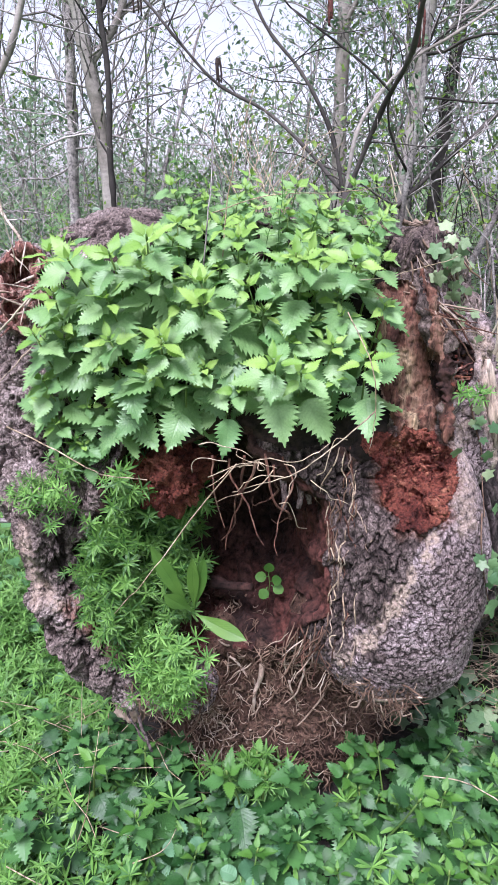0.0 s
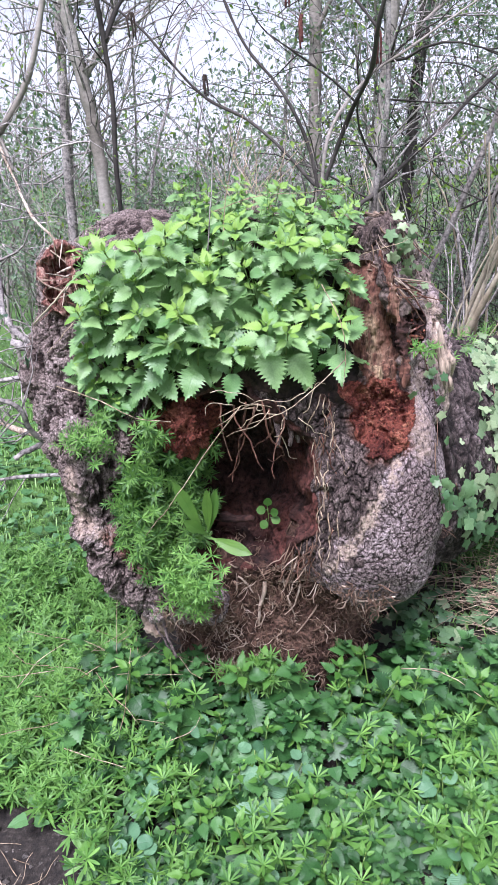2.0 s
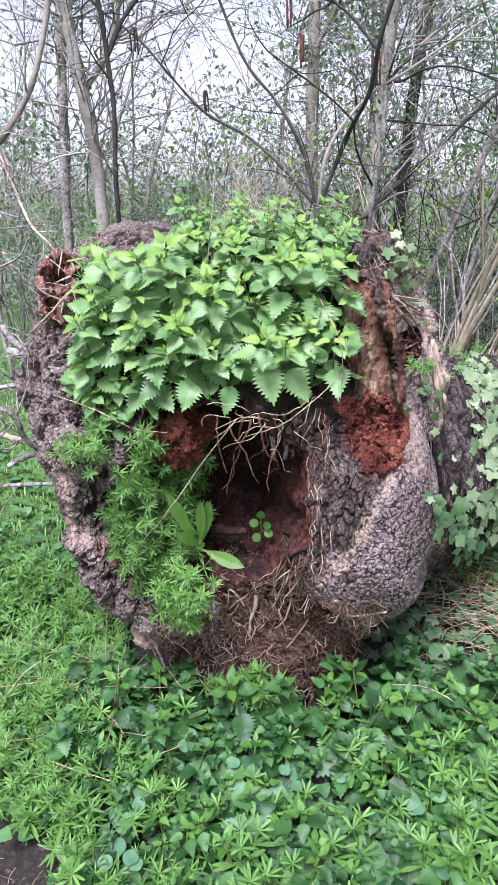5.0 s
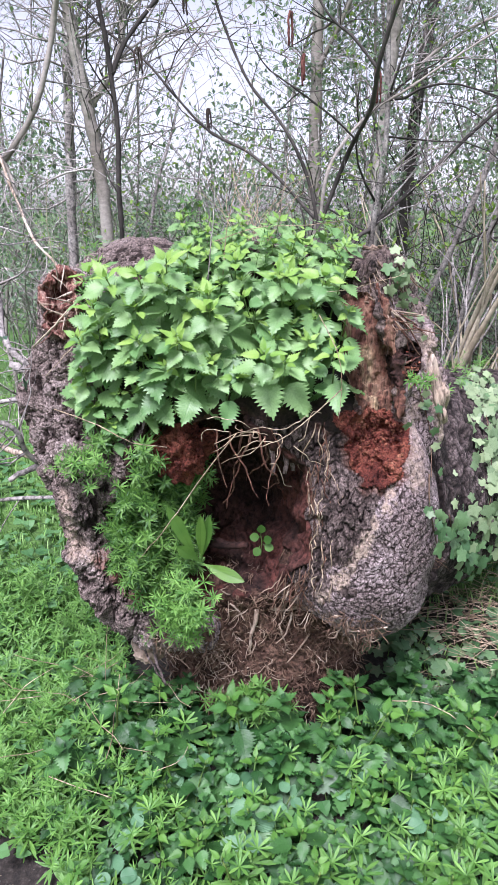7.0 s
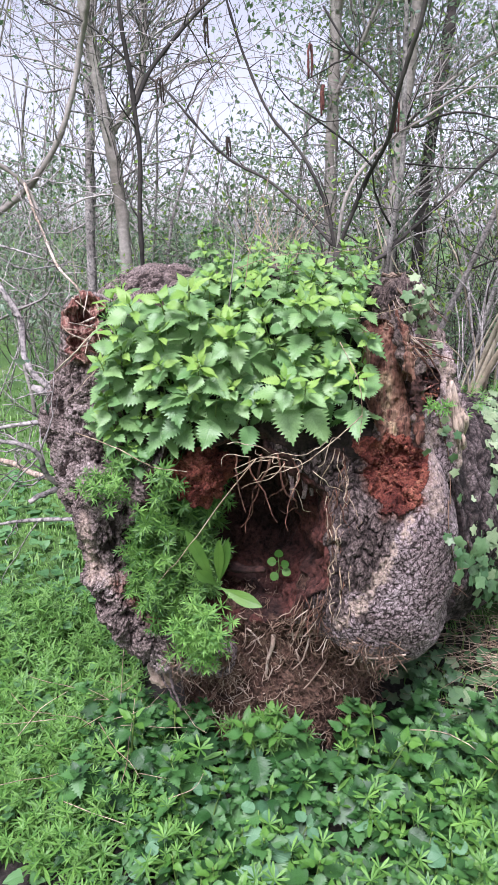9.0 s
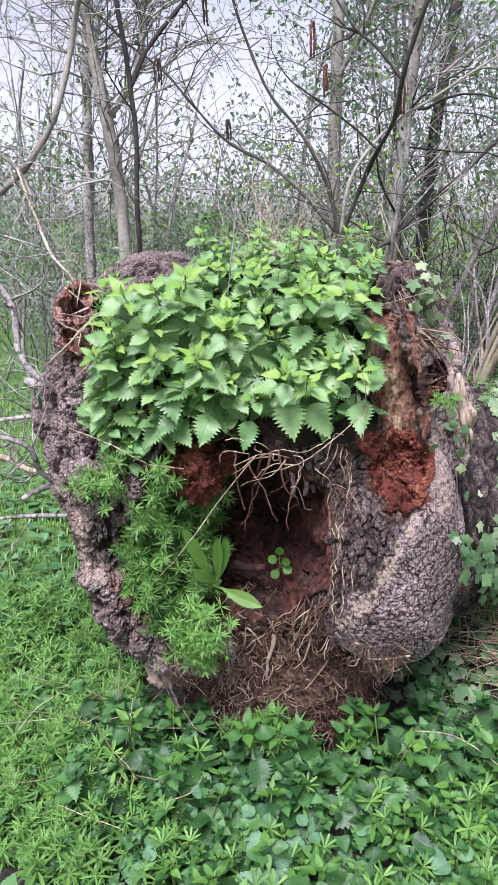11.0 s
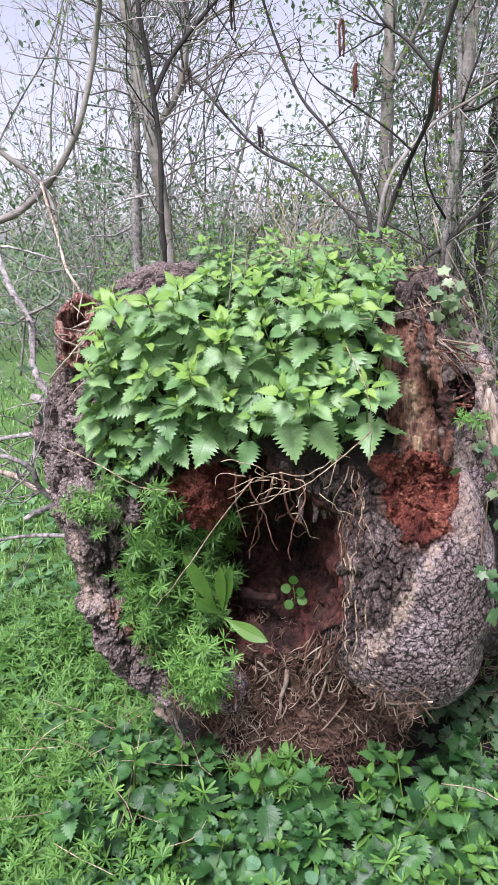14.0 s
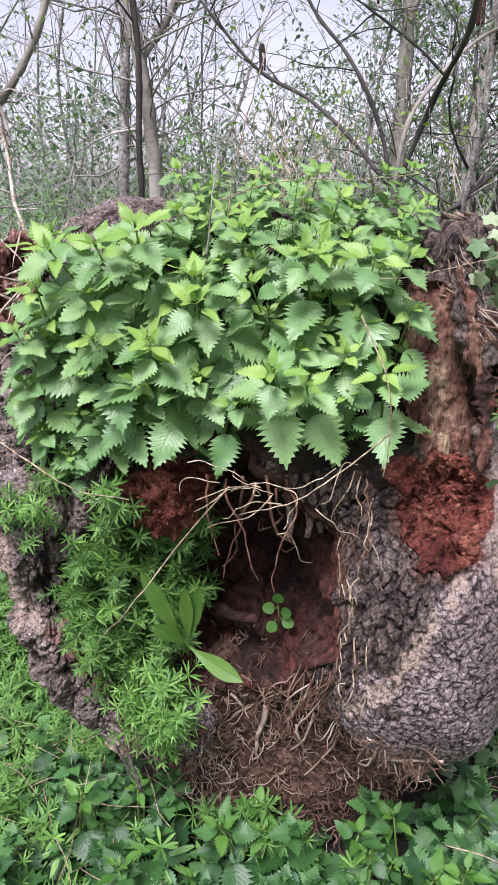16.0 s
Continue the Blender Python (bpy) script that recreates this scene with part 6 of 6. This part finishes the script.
make_tree("alder_sapling", "thin dark upright sapling behind the trunk", "tree", [("trunk", [(-0.44, 0.85, -0.1), (-0.45, 0.82, 0.8), (-0.45, 0.82, 1.35), (-0.45, 0.81, 1.49), (-0.44, 0.80, 1.69), (-0.45, 0.80, 1.82), (-0.46, 0.80, 1.93), (-0.48, 0.80, 2.06), (-0.49, 0.80, 2.18), (-0.53, 0.80, 2.5)], 0.0095, 0.0065),
          ("limb", [(-0.45, 0.80, 1.84), (-0.41, 0.85, 1.94), (-0.35, 0.90, 2.03), (-0.28, 0.95, 2.12), (-0.20, 1.00, 2.21), (-0.10, 1.0, 2.32)], 0.008, 0.005)], TWIG_DARK, 9, 0.35, 306, 0.12, TWIG_DARK, BUD)
make_tree("grey_tree", "grey leaning tree with lichened bark", "tree", [("trunk", [(-0.78, 2.4, -0.15), (-0.82, 2.40, 1.32), (-0.84, 2.40, 1.66), (-0.87, 2.40, 1.89), (-0.91, 2.40, 2.12), (-0.94, 2.40, 2.36), (-0.98, 2.40, 2.65), (-1.05, 2.4, 3.6)], 0.036, 0.026),
          ("limb", [(-0.88, 2.4, 1.95), (-0.72, 2.45, 2.2), (-0.68, 2.5, 2.5), (-0.70, 2.5, 3.0)], 0.02, 0.014)], TRUNK_PALE, 60, 0.75, 307, 0.15)
make_tree("grey_tree", "dark ivy-clad tree at the thicket's edge", "tree", [("trunk", [(-1.2, 3.0, -0.15), (-1.17, 3.0, 1.3), (-1.14, 3.00, 1.89), (-1.11, 3.00, 2.38), (-1.08, 3.00, 2.66), (-1.0, 3.0, 3.6)], 0.032, 0.024)], TWIG, 70, 0.8, 308, 0.3)
make_tree("grey_tree", "leaning dark trunk in the thicket", "tree", [("trunk", [(0.30, 2.3, 0.0), (0.5, 2.2, 1.15), (0.65, 2.20, 1.37), (0.85, 2.20, 1.56), (1.04, 2.20, 1.74), (1.18, 2.20, 1.87), (1.5, 2.2, 2.15)], 0.013, 0.010)], TWIG_DARK, 20, 0.5, 309, 0.5)
make_tree("fallen_branch", "smooth pale grey dead branch reaching past the trunk", "branch", [("limb", [(-1.35, 0.6, 0.6), (-1.15, 0.66, 1.25), (-0.99, 0.70, 1.46), (-0.89, 0.74, 1.52), (-0.80, 0.75, 1.59), (-0.73, 0.75, 1.67), (-0.67, 0.75, 1.77), (-0.63, 0.75, 1.88), (-0.60, 0.75, 1.99), (-0.56, 0.70, 2.09), (-0.5, 0.6, 2.3)], 0.014, 0.007),
          ("limb", [(-1.05, 0.74, 1.80), (-0.91, 0.74, 1.68), (-0.83, 0.74, 1.62), (-0.78, 0.72, 1.56), (-0.74, 0.66, 1.48)], 0.009, 0.006)], TRUNK_PALE, 14, 0.35, 310, 0.1, TWIG, BUD)
make_tree("fallen_branch", "thin bleached dead branch leaning on the broken stub", "branch", [("limb", [(-0.80, 0.72, 1.60), (-0.76, 0.66, 1.52), (-0.72, 0.60, 1.46), (-0.62, 0.40, 1.36), (-0.51, 0.20, 1.31), (-0.47, 0.10, 1.27)], 0.005, 0.003)], PALE_WOOD, 5, 0.2, 311, 0.0)
make_tree("fallen_branch", "dark dead branch bent down against the bark", "branch", [("limb", [(-1.15, 0.7, 0.02), (-1.05, 0.65, 0.9), (-0.95, 0.60, 1.43), (-0.83, 0.50, 1.29), (-0.76, 0.45, 1.20), (-0.72, 0.35, 1.10), (-0.62, 0.20, 1.06), (-0.52, 0.12, 1.06)], 0.011, 0.009)], TWIG, 16, 0.28, 312, 0.05)
for label, pts, r, sd in (("thin dead branch stub on the trunk's flank", [(-0.50, 0.10, 0.99), (-0.61, 0.10, 0.98), (-0.73, 0.15, 0.95), (-0.88, 0.20, 0.90), (-1.2, 0.3, 0.8)], 0.007, 313),
                          ("crooked dead branch stub on the trunk's flank", [(-0.52, 0.03, 0.81), (-0.56, -0.02, 0.88), (-0.565, -0.05, 0.94), (-0.60, -0.06, 0.97), (-0.70, -0.05, 0.98)], 0.008, 314),
                          ("bleached dead branch on the trunk's flank", [(-0.52, 0.05, 0.83), (-0.64, 0.10, 0.84), (-0.71, 0.15, 0.85), (-0.86, 0.20, 0.86), (-1.1, 0.3, 0.85)], 0.009, 315),
                          ("low dead branch on the trunk's flank", [(-0.50, 0.10, 0.71), (-0.69, 0.20, 0.66), (-0.83, 0.30, 0.60), (-1.02, 0.40, 0.52), (-1.3, 0.5, 0.45)], 0.006, 316)):
    make_tree("dead_branch", label, "branch", [("limb", pts, r, r * 0.6)], PALE_WOOD if sd == 315 else TWIG, 11, 0.2, sd, 0.0)


def make_coppice():
    rng = np.random.default_rng(81)
    c = thing("coppice_stool", "bundle of tan leaning coppice stems beside the trunk", "shrub", (1.25, 2.3, 0.0))
    inv = c.matrix_basis.inverted()

    def stem(base, lean, length, r, bend, fall, material):
        h = Heap()
        tube(h, spline(wander(base, lean, length, 7, rng, bend, fall), 4), r, r * 0.45, 8, 0.0008, rng)
        ob = part("stem", h.mesh("stem", material), c)
        ob.matrix_parent_inverse = inv

    # thin crowded uprights
    for k in range(60):
        b = np.array((0.85 + 0.85 * rng.random(), 1.7 + 1.0 * rng.random(), -0.05))
        stem(b, (0.05 + 0.45 * rng.random(), 0.1 * rng.normal(), 1.0), 1.2 + 1.0 * rng.random(), 0.005 + 0.008 * rng.random() ** 2, 0.16, 0.0, COPPICE if k % 5 < 3 else TWIG)
    # stout stems that lean out and arch over
    for k in range(40):
        b = np.array((0.74 + 0.85 * rng.random(), 1.25 + 0.8 * rng.random(), -0.05))
        stem(b, (0.25 + 0.55 * rng.random(), 0.06 * rng.normal(), 1.0), 1.5 + 0.8 * rng.random(), 0.010 + 0.009 * rng.random(), 0.10, -0.02 + 0.06 * rng.random(), COPPICE)
    # low arching runners
    for k in range(22):
        b = np.array((0.75 + 0.7 * rng.random(), 1.1 + 0.7 * rng.random(), 0.2 + 0.4 * rng.random()))
        stem(b, (0.6 * rng.normal() + 0.3, 0.2 * rng.normal(), 1.0), 0.7 + 0.7 * rng.random(), 0.003 + 0.003 * rng.random(), 0.22, 0.22, TWIG if k % 2 else COPPICE)


make_coppice()


def make_thicket():
    rng = np.random.default_rng(91)
    st, tw, dk, lv, bd = Heap(), Heap(), Heap(), Heap(), Heap()
    for k in range(64):
        y = 2.6 + 6.5 * rng.random() ** 1.2
        half = 0.55 * (y + 1.6)
        x = -half + 2 * half * rng.random()
        if x < -0.25 * y - 0.4 and y < 6 and rng.random() < 0.88:
            continue
        r = 0.006 + 0.022 * rng.random() ** 2
        hgt = 2.2 + 2.6 * rng.random() + 0.25 * y
        if -0.36 < (x + 0.03) / (y + 1.5) < 0.08:
            hgt *= 0.45 + 0.3 * rng.random()
        line = spline(wander((x, y, gz(x, y) - 0.05), (0.22 * rng.normal(), 0.12 * rng.normal(), 1), hgt, 6, rng, 0.17), 3)
        tube(st if k % 2 else tw, line, r, r * 0.4, 5)
        right = x > 0.15 * y
        # right-hand shoots: silhouette and the shade of gaps put into a dark bark colour
        twigs_on(tw if k % 2 or x < 0.2 else dk, lv if k % 4 else bd, line, max(0.005, r * 0.6), rng, 11 + 9 * right, 0.75, 1, 0.75 if right else 0.45)
    # low bramble and evergreen growth hiding the far edge
    for k in range(380):
        y = 2.3 + 5.0 * rng.random()
        half = 0.55 * (y + 1.6)
        x = -half + 2 * half * rng.random()
        if x < -0.2 * y - 0.4 and rng.random() < 0.95:
            continue
        line = spline(wander((x, y, gz(x, y)), (0.6 * rng.normal(), 0.3 * rng.normal(), 0.9), 1.2 + 0.9 * rng.random() + 0.08 * y, 6, rng, 0.22), 2)
        tube(dk if x > 0 else tw, line, 0.006, 0.003, 4)
        twigs_on(dk if k % 2 and x > 0 else tw, bd if k % 4 == 0 else lv, line, 0.006, rng, 12, 0.45, 0, 0.9)
    # fine dense shoots on the left and a leafy hedge behind
    for k in range(24):
        y = 3.0 + 4.0 * rng.random()
        x = (-0.44 + 0.30 * rng.random()) * (y + 1.5)
        line = spline(wander((x, y, gz(x, y) - 0.05), (0.2 * rng.normal(), 0.1 * rng.normal(), 1), 2.6 + 2.2 * rng.random() + 0.2 * y, 6, rng, 0.18), 2)
        tube(tw, line, 0.009, 0.004, 4)
        twigs_on(tw, lv, line, 0.006, rng, 13, 0.7, 1, 0.28)
    for k in range(420):
        y = 5.0 + 3.5 * rng.random()
        x = (-0.62 + 1.3 * rng.random()) * (y + 1.5)
        if x < -0.2 * (y + 1.5):
            x, y = x * 1.35, y * 1.35 + 0.5
        line = wander((x, y, gz(x, y)), (0.35 * rng.normal(), 0.2 * rng.normal(), 1.0), 1.9 + 1.2 * rng.random() * (0.5 + 0.5 * math.sin(1.7 * x + 1) ** 2), 6, rng, 0.42)
        tube(tw, line, 0.008, 0.004, 3)
        twigs_on(tw, None, line, 0.006, rng, 7, 0.45, 0)
        for p in np.repeat(line[1:], 14 if k % 3 else 5, 0):
            small_leaf(bd if k % 6 == 0 else lv, p + rng.normal(0, 0.15, 3), 0.030 + 0.040 * rng.random(), rng)
    # leafy evergreen shoots among the stems
    for k in range(430):
        y = 3.0 + 3.5 * rng.random()
        x = (0.03 + 0.55 * rng.random()) * (y + 1.5) if k % 3 else (-0.5 + 0.6 * rng.random()) * (y + 1.5)
        z = (0.8 + 2.6 * rng.random() + 0.15 * y) if k % 3 else 0.6 + 1.2 * rng.random()
        line = wander((x, y, z), (rng.normal(), 0.3 * rng.normal(), 0.5), 0.7, 6, rng, 0.25)
        tube(tw, line, 0.004, 0.002, 3)
        for p in np.repeat(line, 10, 0):
            small_leaf(lv, p + rng.normal(0, 0.08, 3), 0.025 + 0.035 * rng.random(), rng)
    tagged(new("thicket", st.mesh("thicket", TRUNK_PALE)), "grey upright stems of a bare spring thicket", "thicket", kind="stuff")
    tagged(new("thicket", tw.mesh("thicket", TWIG)), "dense bare brown twigs of the thicket", "thicket", kind="stuff")
    tagged(new("thicket", dk.mesh("thicket", TWIG_DARK)), "dark-coloured shoots and brambles of the thicket", "thicket", kind="stuff")
    tagged(new("thicket_leaves", lv.mesh("thicket_leaves", THICKET_LEAF)), "scattered small dark green thicket leaves", "leaves", kind="stuff")
    tagged(new("thicket_leaves", bd.mesh("thicket_leaves", BUD)), "fresh yellow-green spring leaves in the thicket", "leaves", kind="stuff")
    # far wood beyond the lawn
    far = Heap()
    fl = Heap()
    for k in range(70):
        ang = -0.75 + 1.5 * rng.random()
        d = 10 + 14 * rng.random()
        x, y = d * math.sin(ang), d * math.cos(ang)
        line = spline(wander((x, y, gz(x, y) - 0.1), (0.15 * rng.normal(), 0, 1), 1.4 + 1.5 * rng.random(), 5, rng, 0.10), 2)
        tube(far, line, 0.05, 0.015, 4)
        twigs_on(far, fl, line, 0.03, rng, 9, 1.0, 1, 0.6)
    tagged(new("far_wood", far.mesh("far_wood", TWIG)), "distant bare trees beyond the lawn", "trees", kind="stuff")
    v = np.concatenate(fl.v)
    fl.v = [v]
    tagged(new("far_wood_leaves", fl.mesh("far_wood_leaves", THICKET_LEAF)), "sparse leaves of the distant trees", "leaves", kind="stuff")


make_thicket()


def make_catkins():
    rng = np.random.default_rng(95)

    def bunch(label, at, n, ln, material):
        c = thing("catkins", label, "catkins", tuple(at))
        for k in range(n):
            h = Heap()
            o = np.array((0.012 * rng.normal(), 0.008 * rng.normal(), 0))
            ll = ln * (0.8 + 0.4 * rng.random())
            pts = np.array([o * 0.3, o + (0, 0, -0.25 * ll), o + (0.002, 0, -0.6 * ll), o + (0.003, 0, -ll)])
            line = spline(pts, 4)
            tube(h, line, 0.0045, 0.003, 6, 0.0008, rng)
            part("catkin", h.mesh("catkin", material), c)

    for at in ((0.155, 0.81, 1.90), (0.11, 0.83, 2.02), (0.38, 0.80, 1.86)):
        bunch("drooping red catkins hanging from a twig", at, 3, 0.085, CATKIN)
    for at in ((-0.23, 1.0, 2.14), (-0.26, 1.05, 2.24), (-0.42, 1.2, 2.0), (-0.17, 1.2, 1.80)):
        bunch("dark hanging catkins on a bare twig", at, 3, 0.08, CATKIN_OLD)


make_catkins()
